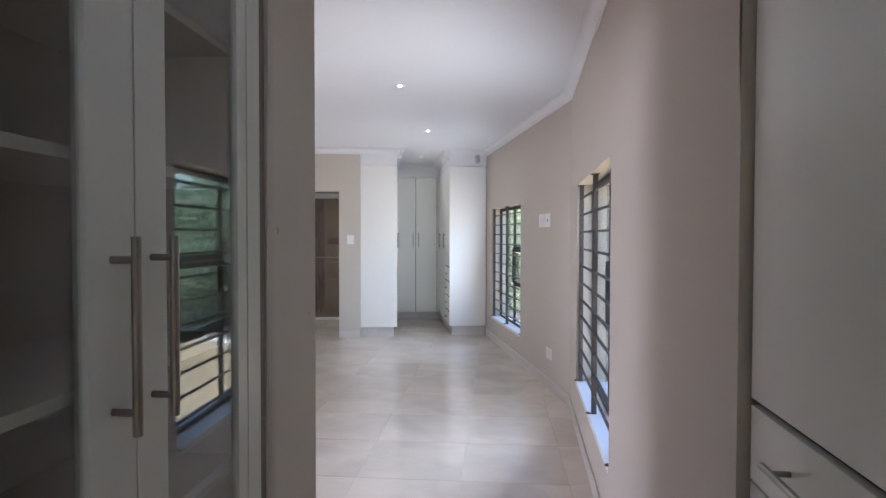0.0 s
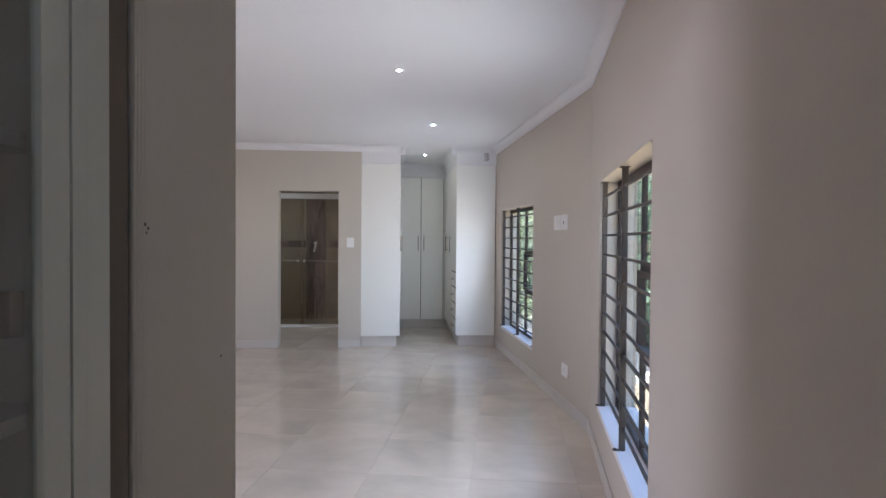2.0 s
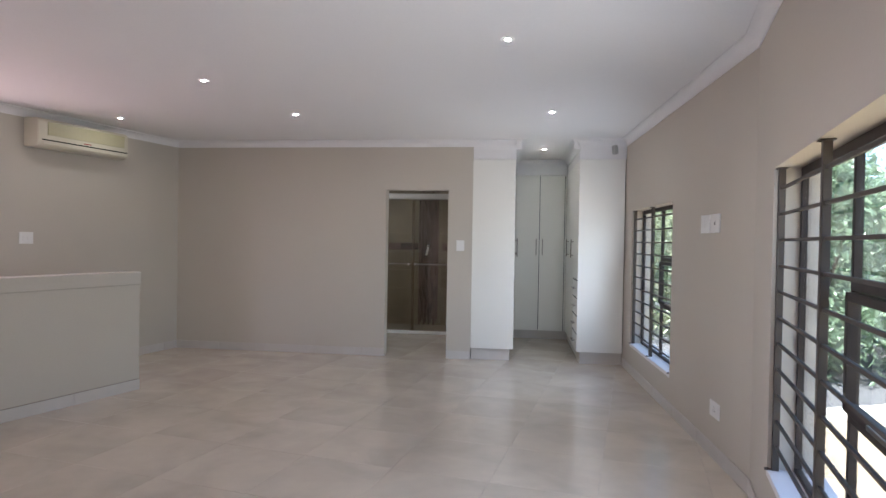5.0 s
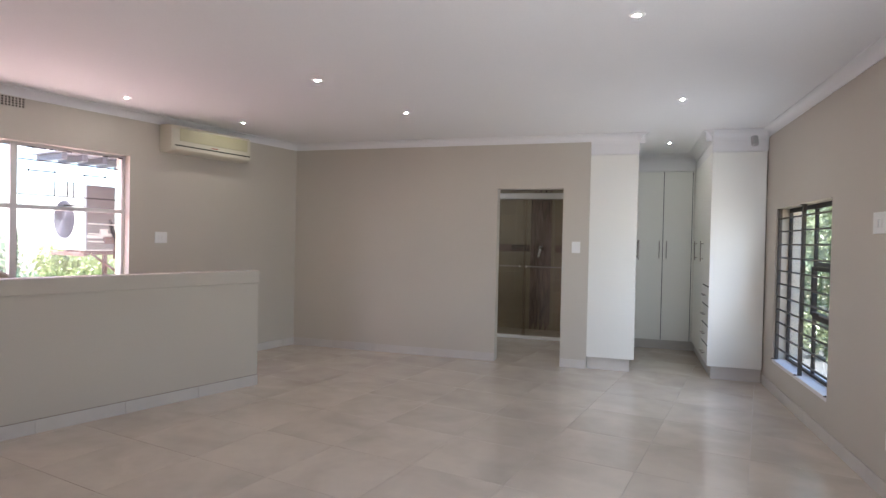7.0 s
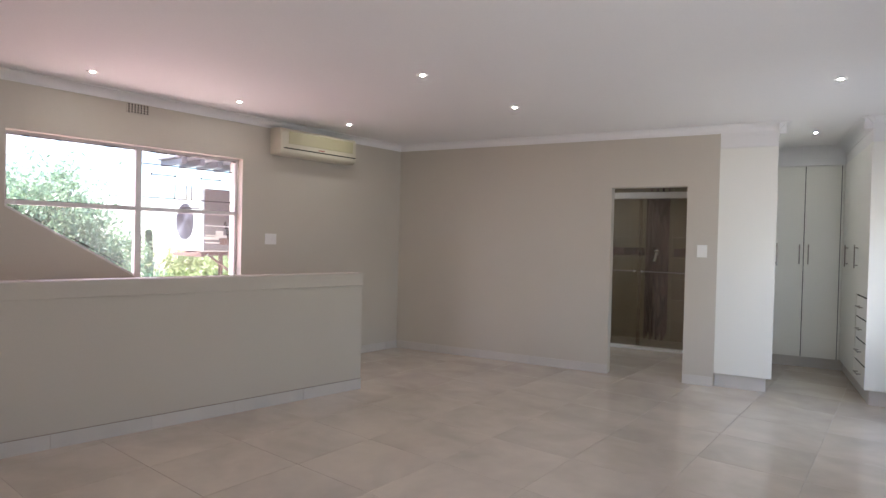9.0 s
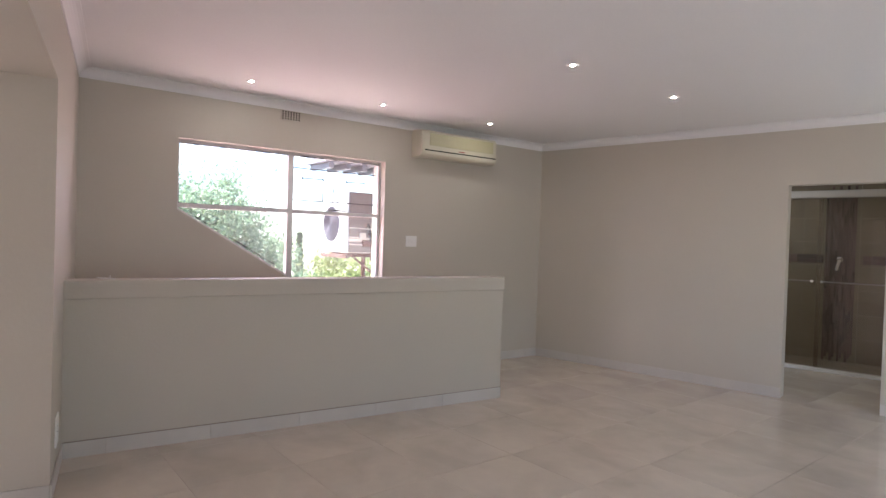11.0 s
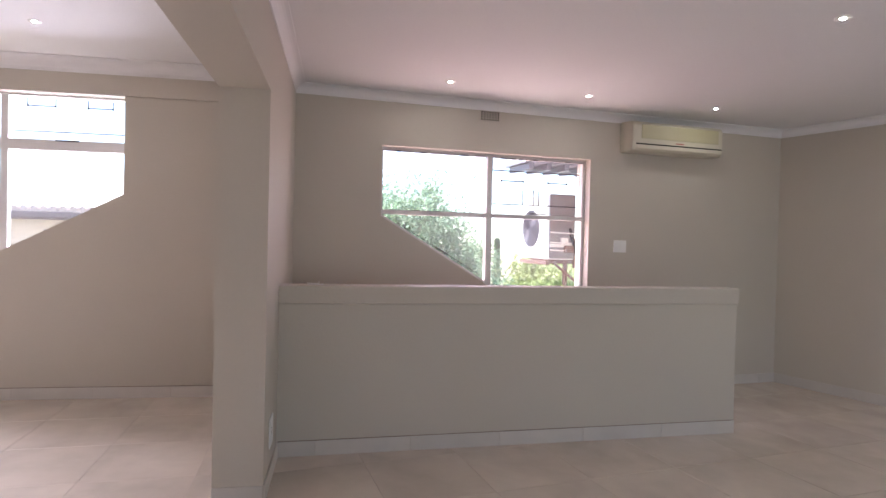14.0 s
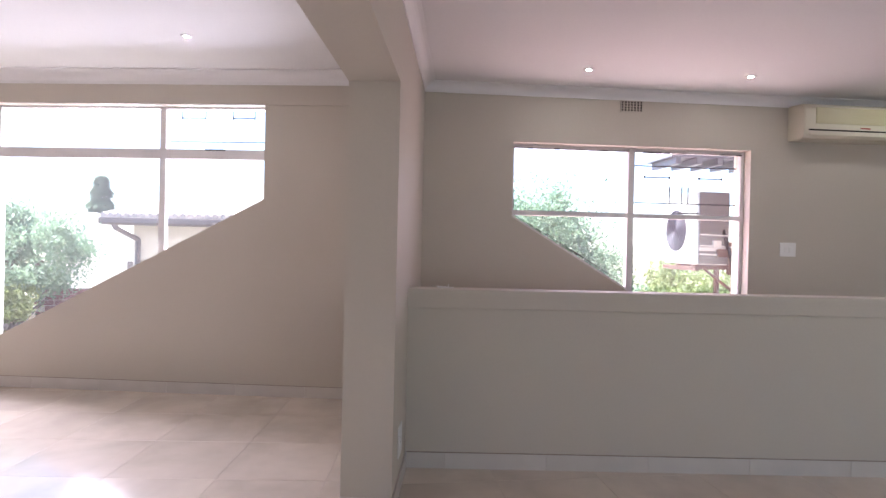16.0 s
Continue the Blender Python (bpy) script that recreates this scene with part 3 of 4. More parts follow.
setting("bulkhead_west", boxm(0.004, 0.5, 0.012, 1.63, TZ + 0.004, CEIL), CORNICE, F, "white plaster bulkhead over the wardrobes")
setting("bulkhead_east", boxm(1.225, 1.9, 0.012, 1.63, TZ + 0.004, CEIL), CORNICE, F, "white plaster bulkhead over the wardrobes")
setting("bulkhead_north", boxm(-0.1, 1.9, 1.645, 2.2, TZ + 0.004, CEIL), CORNICE, F, "white plaster bulkhead over the wardrobes")
cornice(F @ pose(0.5, 0.012, 0, 0, 0, 180), -0.06, 0.5, CEIL, 0.1)
cornice(F @ pose(1.9, 0.012, 0, 0, 0, 180), 0, 0.675 + 0.07, CEIL, 0.1)
cornice(F @ pose(0.5, 0, 0, 0, 0, -90), -1.7, 0.06, CEIL, 0.1)
cornice(F @ pose(1.225, 0, 0, 0, 0, 90), -0.06, 1.7, CEIL, 0.1)
cornice(F @ pose(1.3, 1.645, 0, 0, 0, 180), 0, 0.9, CEIL, 0.1)

# ---- glazed cupboard and drawer unit in the passage ----
cab = thing("display_cupboard", pose(-0.58, 0.92, 0) @ pose(0, 0, 0, 0, 0, 2.7) @ pose(0, -0.92, 0), "tall grey-white cupboard with framed glass doors and shelves", "cupboard")
part("back_panel", boxm(-0.38, -0.365, -0.9, 0.877, 0.1, 2.45), CUPBOARD, cab)
part("side_panel", boxm(-0.38, 0.0, 0.8785, 0.920, 0.0, 2.45, bevel=0.0015), CUPBOARD, cab)
part("filler_strip", boxm(-0.018, 0.001, 0.856, 0.878, 0.1, 2.43), CUPBOARD, cab)
part("side_panel", boxm(-0.38, 0.0, -0.918, -0.9, 0.0, 2.45, bevel=0.0015), CUPBOARD, cab)
part("divider", boxm(-0.365, -0.022, 0.100, 0.116, 0.1, 2.43), CUPBOARD, cab)
part("top_panel", boxm(-0.365, 0.0, -0.9, 0.878, 2.432, 2.45), CUPBOARD, cab)
part("plinth", boxm(-0.365, -0.04, -0.9, 0.878, 0.0, 0.1), CUPBOARD, cab)
for z in (0.425, 0.674, 0.929, 1.181, 1.492, 1.759, 2.023):
    part("shelf", boxm(-0.364, -0.04, 0.117, 0.876, z - 0.009, z + 0.009, bevel=0.0015), CUPBOARD, cab, "white melamine shelf")
for a, b, hy in ((-0.5, 0.100, -0.44), (0.117, 0.487, 0.438), (0.491, 0.853, 0.527)):
    db = bmesh.new()
    wa, wb = (0.075, 0.04) if b > 0.8 else (0.04, 0.095)
    for c in ((a, a + wa, 0.1, 2.43), (b - wb, b, 0.1, 2.43), (a + wa, b - wb, 0.1, 0.18), (a + wa, b - wb, 2.35, 2.43)):
        box(db, -0.019, 0.0, c[0], c[1], c[2], c[3], bevel=0.0012)
    door = part("door", db, CUPBOARD, cab, "grey-white door frame with clear glass")
    part("glass", boxm(-0.012, -0.008, a + wa - 0.006, b - wb + 0.006, 0.17, 2.36), TINTG, door, "clear cabinet glass").visible_shadow = False
    bar_handle(door, (0.0, hy, 1.128), (0.0, hy, 1.386), (0.034, 0, 0), 0.0065)
    for z in (0.4, 1.28, 2.1):
        hg = boxm(-0.032, -0.019, b - 0.06 if b > 0.8 else a + 0.045, b - 0.041 if b > 0.8 else a + 0.065, z, z + 0.05, bevel=0.003)
        part("hinge", hg, STEEL, door, "steel concealed hinge")

unit = thing("drawer_cupboard", pose(0.38, 0, 0), "tall white cupboard door above a bank of drawers", "cupboard")
part("body", boxm(0.02, 0.48, 0.05, 0.868, 0.1, 2.45), SHELFM, unit)
part("plinth", boxm(0.05, 0.48, 0.05, 0.868, 0.0, 0.1), SHELFM, unit)
part("shadow_gap", boxm(0.016, 0.0205, 0.052, 0.866, 0.11, 1.11), DARK, unit)
part("door", boxm(0.0, 0.018, 0.052, 0.868, 1.096, 2.45, bevel=0.0015), MELAMINE, unit, "plain white door")
for i in range(7):
    z = 1.088 - 0.139 * (i + 1)
    d = part("drawer", boxm(0.0, 0.018, 0.052, 0.868, z, z + 0.134, bevel=0.0015), MELAMINE, unit)
    bar_handle(d, (0.0, 0.36, z + 0.07), (0.0, 0.74, z + 0.07), (-0.03, 0, 0))
unit2 = thing("tall_cupboard", pose(0.38, 0, 0), "tall plain white cupboard with two doors", "cupboard")
part("body", boxm(0.02, 0.48, -1.0, 0.048, 0.1, 2.45), SHELFM, unit2)
part("plinth", boxm(0.05, 0.48, -1.0, 0.048, 0.0, 0.1), SHELFM, unit2)
for a, b in ((-0.998, -0.477), (-0.473, 0.047)):
    part("door", boxm(0.0, 0.018, a, b, 0.1, 2.45, bevel=0.0015), MELAMINE, unit2)

# ---- air conditioner, vent, switches, sockets, sensor ----
ac = thing("air_conditioner", M_WEST, "aged cream split air conditioner mounted high on the wall", "air conditioner")
a0, a1 = wy - 5.725, wy - 4.745
bm = bmesh.new()
prof = [(0.0, 2.212), (0.15, 2.208), (0.188, 2.222), (0.2, 2.25), (0.2, 2.44), (0.18, 2.475), (0.05, 2.487), (0.0, 2.487)]
va = [bm.verts.new((a0, y, z)) for y, z in prof]
vb = [bm.verts.new((a1, y, z)) for y, z in prof]
for i in range(8):
    bm.faces.new((va[i], vb[i], vb[(i + 1) % 8], va[(i + 1) % 8]))
bm.faces.new(va), bm.faces.new(vb[::-1])
bmesh.ops.recalc_face_normals(bm, faces=bm.faces)
bmesh.ops.bevel(bm, geom=bm.edges[:], offset=0.006, segments=2, affect="EDGES")
body = part("body", bm, CREAMP, ac, "aged cream plastic casing")
GRILLE = mat("yellowed_grille", (0.52, 0.48, 0.30), 0.35, vary=0.06, scale=4)
part("front_grille", boxm(a0 + 0.05, a1 - 0.09, 0.199, 0.206, 2.322, 2.448, bevel=0.003), GRILLE, ac, "yellowed translucent intake panel")
for i in range(9):
    part("slat", boxm(a0 + 0.06, a1 - 0.10, 0.205, 0.2085, 2.329 + 0.013 * i, 2.333 + 0.013 * i), GRILLE, ac)
part("outlet_slot", boxm(a0 + 0.012, a1 - 0.035, 0.19, 0.2025, 2.268, 2.279), DARK, ac, "dark air outlet slot")
part("louvre", boxm(a0 + 0.02, a1 - 0.045, 0.168, 0.2005, 2.232, 2.266, bevel=0.006), CREAMP, ac)
BADGE = mat("red_badge", (0.35, 0.06, 0.05), 0.4)
part("badge", boxm((a0 + a1) / 2 - 0.05, (a0 + a1) / 2 + 0.03, 0.2, 0.2035, 2.291, 2.301, bevel=0.001), BADGE, ac, "small red maker's badge")

vent = thing("air_vent", M_WEST, "small plaster air brick with a grid of square holes", "vent")
v0, v1, c0, c1 = wy - 3.545, wy - 3.36, 2.397, 2.484
grid = bmesh.new()
for i in range(8):
    x = v0 + i * (v1 - v0 - 0.009) / 7
    box(grid, x, x + 0.009, 0.0016, 0.0085, c0, c1)
for j in range(5):
    z = c0 + j * (c1 - c0 - 0.006) / 4
    box(grid, v0 + 0.001, v1 - 0.001, 0.0018, 0.0081, z, z + 0.006)
part("plate", grid, PAINT, vent)
part("backing", boxm(v0 + 0.002, v1 - 0.002, 0.0005, 0.0015, c0 + 0.002, c1 - 0.002), DARK, vent, "dark hollow behind the holes")


def wall_plate(name, m, u0, u1, z0, z1, label, category, rockers=0, sockets=0, mark=False):
    t = thing(name, m, label, category)
    part("plate", boxm(u0, u1, 0.0005, 0.009, z0, z1, bevel=0.003), PLASTIC, t)
    um, zm, w, h = (u0 + u1) / 2, (z0 + z1) / 2, u1 - u0, z1 - z0
    for i in range(rockers):
        c = um + (i - (rockers - 1) / 2) * w * 0.3
        part("rocker", boxm(c - w * 0.11, c + w * 0.11, 0.008, 0.0125, zm - h * 0.2, zm + h * 0.2, bevel=0.002), PLASTIC, t)
    for i in range(sockets):
        c = um + (i - (sockets - 1) / 2) * w * 0.45
        s = bmesh.new()
        for dx, dz in ((0, 0.016), (-0.012, -0.008), (0.012, -0.008)):
            rod(s, (c + dx, 0.0075, zm + dz), (c + dx, 0.0095, zm + dz), 0.0045, 10)
        part("socket_holes", s, DARK, t, "dark socket holes")
    if mark:
        part("key_slot", boxm(um - 0.006, um + 0.006, 0.0085, 0.0105, zm - 0.012, zm + 0.012, bevel=0.001), DARK, t)
    return t


wall_plate("light_switch", M_WEST, wy - 4.838, wy - 4.706, 1.29, 1.402, "white plastic light switch beside the slanted window", "switch", 2)
wall_plate("light_switch", M_BACK, 0.087, 0.18, 1.268, 1.392, "white plastic light switch beside the shower doorway", "switch", 1)
wall_plate("light_switch", M_NE, 0.70, 0.87, 1.467, 1.592, "white plastic light switch on the angled wall", "switch", 2)
wall_plate("key_switch", M_NE, 0.52, 0.68, 1.467, 1.592, "white plastic switch plate with a dark key slot", "switch", 0, 0, True)
wall_plate("power_socket", M_NE, 0.46, 0.62, 0.268, 0.37, "white plastic power socket low on the angled wall", "socket", 0, 1)
wall_plate("power_socket", M_SOUTH, 1.29, 1.43, 0.2, 0.36, "white plastic power socket low beside the column", "socket", 0, 1)

sensor = thing("motion_sensor", F @ pose(1.60, -0.05, 2.44), "small grey-white alarm sensor in the corner under the ceiling", "sensor")
SENS = mat("grey_plastic", (0.45, 0.44, 0.43), 0.4)
part("casing", boxm(-0.028, 0.028, -0.025, 0.025, -0.05, 0.05, bevel=0.012), SENS, sensor, "", m=pose(0, 0, 0, -12, 0, 20))
part("bracket", boxm(-0.01, 0.01, 0.02, 0.062, 0.0, 0.03, bevel=0.003), PLASTIC, sensor)

rg = bmesh.new()
v = [rg.verts.new(c) for c in ((-0.054, 0.0003, 1.60), (0.215, 0.0003, 1.60), (-0.054, 0.009, 2.1), (0.215, 0.009, 2.1), (0.235, 0.0003, 2.1), (0.222, 0.0003, 1.66), (-0.054, 0.0003, 2.1))]
rg.faces.new((v[0], v[1], v[3], v[2])), rg.faces.new((v[1], v[5], v[4], v[3]))
rg.faces.new((v[2], v[3], v[4], v[6]))
bmesh.ops.recalc_face_normals(rg, faces=rg.faces)
setting("plaster_ridge", rg, PAINT, M_EAST, "uneven plaster ridge where the beam meets the wall")

# ---- downlights ----
spot = thing("downlight", pose(-0.986, 4.274, CEIL), "small round recessed downlight, switched on", "downlight", "ceiling downlights")
rb = bmesh.new()
ring = [(0.0128, -0.0005), (0.019, -0.005), (0.037, -0.006), (0.040, -0.0005)]
loops = [[rb.verts.new((r * math.cos(a), r * math.sin(a), z)) for a in [2 * math.pi * i / 28 for i in range(28)]] for r, z in ring]
for k in range(3):
    for i in range(28):
        rb.faces.new((loops[k][i], loops[k][(i + 1) % 28], loops[k + 1][(i + 1) % 28], loops[k + 1][i]))
part("rim", rb, PLASTIC, spot, "white metal rim", True)
part("lamp", rod(bmesh.new(), (0, 0, -0.0035), (0, 0, -0.0005), 0.013, 24), LED, spot, "glowing lamp face")
for x, y, z in ((-1.079, 6.24, CEIL), (-1.545, 8.33, CEIL), (-3.401, 5.667, CEIL), (-3.373, 4.451, CEIL), (-5.234, 5.325, CEIL), (-5.275, 4.106, CEIL), (-5.296, 2.936, CEIL), (-5.60, 0.13, CEIL_S)):
    copy_thing(spot, pose(x, y, z))

clip = thing("cable_clip", M_HALF @ pose(L_HALF - 0.21, -0.07, 1.06), "small loose white wire clip lying on the parapet", "clip")
cb = bmesh.new()
for p, q in (((-0.05, 0, 0.004), (0.03, 0.01, 0.004)), ((0.03, 0.01, 0.004), (0.05, -0.015, 0.01)), ((0.05, -0.015, 0.01), (-0.02, -0.02, 0.004)), ((-0.02, -0.02, 0.004), (-0.02, -0.02, 0.022))):
    rod(cb, p, q, 0.004, 8)
part("wire", cb, FRAMEW, clip)

# small chips knocked out of the plaster of the pier
CHIP = mat("plaster_chip", (0.16, 0.13, 0.10), 0.9)
g = random.Random(4)
for y, z, r in ((0.955, 1.403, 0.003), (0.961, 1.398, 0.0025), (0.958, 1.392, 0.002), (1.142, 1.196, 0.0018)):
    cbm = bmesh.new()
    bmesh.ops.create_icosphere(cbm, subdivisions=2, radius=r, matrix=Matrix.Translation((-0.5572, y, z)) @ Matrix.Diagonal((0.25, g.uniform(0.7, 1.3), g.uniform(0.8, 1.5), 1)))
    setting("plaster_chip", cbm, CHIP, None, "small dark chip in the plaster")

# ---- outdoors ----
GROUND = mat("dry_garden_ground", (0.26, 0.22, 0.15), 0.9, vary=0.35, scale=0.6, bump=0.5, bump_scale=8)
PAVE = mat("pale_paving", (0.30, 0.235, 0.16), 0.85, vary=0.15, scale=1.5, bump=0.3, bump_scale=20)
CREAMW = mat("cream_exterior_plaster", (0.74, 0.68, 0.58), 0.85, vary=0.06, scale=2, bump=0.3, bump_scale=40)
PINKW = mat("pink_exterior_plaster", (0.66, 0.50, 0.46), 0.85, vary=0.06, scale=2, bump=0.3, bump_scale=40)
ROOFT = mat("grey_brown_roof_tile", (0.42, 0.37, 0.34), 0.8, vary=0.2, scale=3, per_object=0.1)
GUTTER = mat("grey_painted_gutter", (0.15, 0.125, 0.115), 0.7, spec=0.2)
BARK = mat("tree_bark", (0.13, 0.10, 0.075), 0.9, vary=0.3, scale=5, bump=0.6, bump_scale=25)
BRICKM = mat("purple_brown_brick", (0.24, 0.13, 0.12), 0.85, vary=0.2, scale=6, per_object=0.2)


def leafy(name, color):
    """Leaf surface: diffuse front, light coming through from behind, and tone that changes from clump to clump."""
    m = bpy.data.materials.new(name)
    m.use_nodes = True
    N, L = m.node_tree.nodes, m.node_tree.links
    N.remove(N["Principled BSDF"])
    geo, noi, ramp = N.new("ShaderNodeNewGeometry"), N.new("ShaderNodeTexNoise"), N.new("ShaderNodeMix")
    ramp.data_type = "RGBA"
    noi.inputs["Scale"].default_value = 2.0
    ramp.inputs[6].default_value = (*[c * 0.65 for c in color], 1)
    ramp.inputs[7].default_value = (*[c * 1.35 for c in color], 1)
    d, t, g, mx, mg = N.new("ShaderNodeBsdfDiffuse"), N.new("ShaderNodeBsdfTranslucent"), N.new("ShaderNodeBsdfGlossy"), N.new("ShaderNodeMixShader"), N.new("ShaderNodeMixShader")
    g.inputs["Roughness"].default_value = 0.45
    mx.inputs[0].default_value, mg.inputs[0].default_value = 0.45, 0.06
    L.new(geo.outputs["Position"], noi.inputs["Vector"])
    L.new(noi.outputs[0], ramp.inputs[0])
    L.new(ramp.outputs[2], d.inputs[0])
    L.new(ramp.outputs[2], t.inputs[0])
    L.new(d.outputs[0], mx.inputs[1])
    L.new(t.outputs[0], mx.inputs[2])
    L.new(mx.outputs[0], mg.inputs[1])
    L.new(g.outputs[0], mg.inputs[2])
    L.new(mg.outputs[0], N["Material Output"].inputs[0])
    return m


LEAFS = [leafy("leaf_green", (0.10, 0.17, 0.06)), leafy("leaf_olive", (0.24, 0.28, 0.15)), leafy("leaf_blue_green", (0.22, 0.31, 0.19)), leafy("leaf_yellow_green", (0.27, 0.32, 0.12))]

tagged(part("ground", boxm(-600, 600, -600, 600, -3.3, -3.0), GROUND, None, "dry garden ground reaching the horizon"), kind="structure")
tagged(part("terrace", boxm(0.62, 9.0, -4, 14, -0.9, -0.35), PAVE, None, "pale sunlit paving beside the house"), kind="structure")
KERB = pose(1.17, 7.55, -0.35, 0, 0, 33.4)
ASPHALT = mat("worn_grey_asphalt", (0.10, 0.10, 0.105), 0.9, vary=0.2, scale=1.2, bump=0.5, bump_scale=60)
CONCRETE = mat("pale_concrete", (0.58, 0.56, 0.52), 0.85, vary=0.12, scale=3, bump=0.3, bump_scale=40)
tagged(part("driveway", boxm(-3.0, 12.0, 0.16, 14.0, -0.05, 0.006), ASPHALT, None, "grey asphalt driveway in the shade of the trees", m=KERB), kind="structure")
kerb = tagged(part("kerb", boxm(-3.0, 12.0, 0.02, 0.14, -0.05, 0.06), GROUND, None, "pale concrete kerb along the driveway", m=KERB), kind="structure")
for i in range(15):
    part("kerb_stone", boxm(-3.0 + i + 0.004, -2.0 + i - 0.004, 0.0, 0.16, -0.05, 0.09, bevel=0.012), CONCRETE, kerb)
tagged(part("terrace_wall", boxm(5.2, 5.4, -4, 8, -0.36, 0.45), CREAMW, None, "low cream boundary wall on the paving"), kind="structure")


def foliage(n, rx, ry, rz, leaf, seed, droop=0.3, clumps=44, top_heavy=0.0):
    """Many small bent leaves gathered in uneven clumps."""
    r = np.random.default_rng(seed)
    cs = []
    while len(cs) < clumps:
        c = r.uniform(-1, 1, 3)
        if 0.25 < np.linalg.norm(c) < 1:
            cs.append(c)
    cs = np.array(cs)
    which = r.integers(0, clumps, n)
    size = r.uniform(0.16, 0.38, clumps)
    p = cs[which] + r.normal(0, 1, (n, 3)) * size[which][:, None] * 0.55
    p = p * (rx, ry, rz)
    a = r.normal(0, 1, (n, 3))
    a[:, 2] -= droop
    a /= np.linalg.norm(a, axis=1)[:, None]
    b = np.cross(a, r.normal(0, 1, (n, 3)))
    b /= np.linalg.norm(b, axis=1)[:, None]
    s = leaf * r.uniform(0.6, 1.4, (n, 1))
    c = np.cross(a, b) * s * 0.18
    verts = np.stack([p - a * s, p + b * s * 0.42 + c, p + a * s, p - b * s * 0.42 + c], 1).reshape(-1, 3).tolist()
    q = 4 * np.arange(n)
    faces = np.concatenate([np.stack([q, q + 1, q + 2], 1), np.stack([q, q + 2, q + 3], 1)]).tolist()
    me = bpy.data.meshes.new("crown")
    me.from_pydata(verts, [], faces)
    return me


def tree(x, y, base, height, rx, ry, rz, leaf, n, seed, kind, label, name="tree", clumps=44):
    t = thing(name, pose(x, y, base), label, "tree" if name == "tree" else name)
    r = random.Random(seed)
    tb = bmesh.new()
    top = height - rz * 1.1
    if top > 0.3:
        bmesh.ops.create_cone(tb, cap_ends=True, segments=10, radius1=0.05 * height * 0.5, radius2=0.03 * height * 0.5, depth=top, matrix=Matrix.Translation((0, 0, top / 2)))
    for i in range(7):
        a = r.uniform(0, 6.28)
        p = Vector((0, 0, max(0.05, top * r.uniform(0.75, 1.0))))
        q = p + Vector((math.cos(a) * rx * r.uniform(0.4, 0.75), math.sin(a) * ry * r.uniform(0.4, 0.75), rz * r.uniform(0.4, 0.85)))
        d = q - p
        m = Matrix.Translation((p + q) / 2) @ d.to_track_quat("Z", "Y").to_matrix().to_4x4()
        bmesh.ops.create_cone(tb, cap_ends=True, segments=7, radius1=0.012 * height, radius2=0.004 * height, depth=d.length, matrix=m)
    part("trunk", tb, BARK, t, "brown bark", True)
    me = foliage(n, rx, ry, rz, leaf, seed, clumps=clumps)
    me.materials.append(LEAFS[kind])
    ob = new("crown", me)
    ob.parent = t
    ob.matrix_basis = pose(0, 0, height - rz)
    return t


# east side, behind the barred windows
for i, (x, y, h, w) in enumerate(((6.6, 9.0, 4.6, 1.7), (7.4, 12.0, 5.2, 2.0), (6.2, 15.5, 5.0, 2.0), (4.4, 18.5, 4.8, 1.9), (8.2, 5.5, 4.8, 1.9), (7.6, 2.2, 4.4, 1.7), (9.4, 15.0, 6.0, 2.4), (2.4, 21.5, 5.2, 2.2), (11.0, 9.0, 6.5, 2.4), (8.4, -1.5, 4.8, 2.0))):
    tree(x, y, -0.9, 0.70 * (h + 0.5), w, w, h * 0.32, 0.07, 7000, 20 + i, (2, 1, 2, 2)[i % 4], "leafy green garden tree beyond the barred windows")

for i, (x, y, h, w) in enumerate(((1.9, 10.3, 4.6, 1.1), (3.6, 10.8, 5.0, 1.3), (0.5, 12.6, 5.2, 1.4), (2.5, 13.6, 5.4, 1.6), (-0.9, 15.0, 5.4, 1.6), (4.9, 13.2, 5.4, 1.6), (1.0, 16.2, 6.0, 1.8), (-2.6, 17.0, 5.6, 1.7), (3.4, 17.4, 6.0, 1.8))):
    tree(x, y, -0.9, 0.70 * (h + 0.3), w, w, h * 0.33, 0.06, 8000, 60 + i, (2, 2, 1, 2)[i % 4], "dense green garden tree close beyond the barred windows")

# west side, seen through the slanted windows
tree(-17.0, 5.5, -3.0, 5.75, 2.0, 1.75, 2.2, 0.06, 60000, 3, 2, "large pale green tree beyond the stair window", clumps=120)
tree(-19.5, 8.2, -3.0, 4.2, 1.8, 1.6, 1.5, 0.055, 12000, 4, 2, "rounded green tree beyond the stair window")
tree(-14.0, 8.5, -3.0, 4.1, 1.5, 1.3, 1.2, 0.055, 22000, 5, 3, "weeping green garden tree beyond the stair window")
tree(-12.0, 8.6, -3.0, 3.5, 0.9, 0.9, 0.9, 0.05, 5000, 6, 3, "yellow-green rounded garden shrub outdoors", "shrub")
tree(-9.3, -3.32, -3.0, 4.72, 0.95, 0.85, 0.66, 0.032, 15000, 7, 2, "bushy blue-green tree near the neighbour's house")
tree(-9.6, -4.2, -3.0, 4.75, 0.9, 0.9, 0.6, 0.032, 12000, 8, 1, "bushy olive-green tree near the neighbour's house")
tree(-8.6, -3.2, -3.0, 3.9, 0.45, 0.5, 0.35, 0.028, 12000, 9, 3, "pale yellow-green garden shrub by the bank", "shrub")


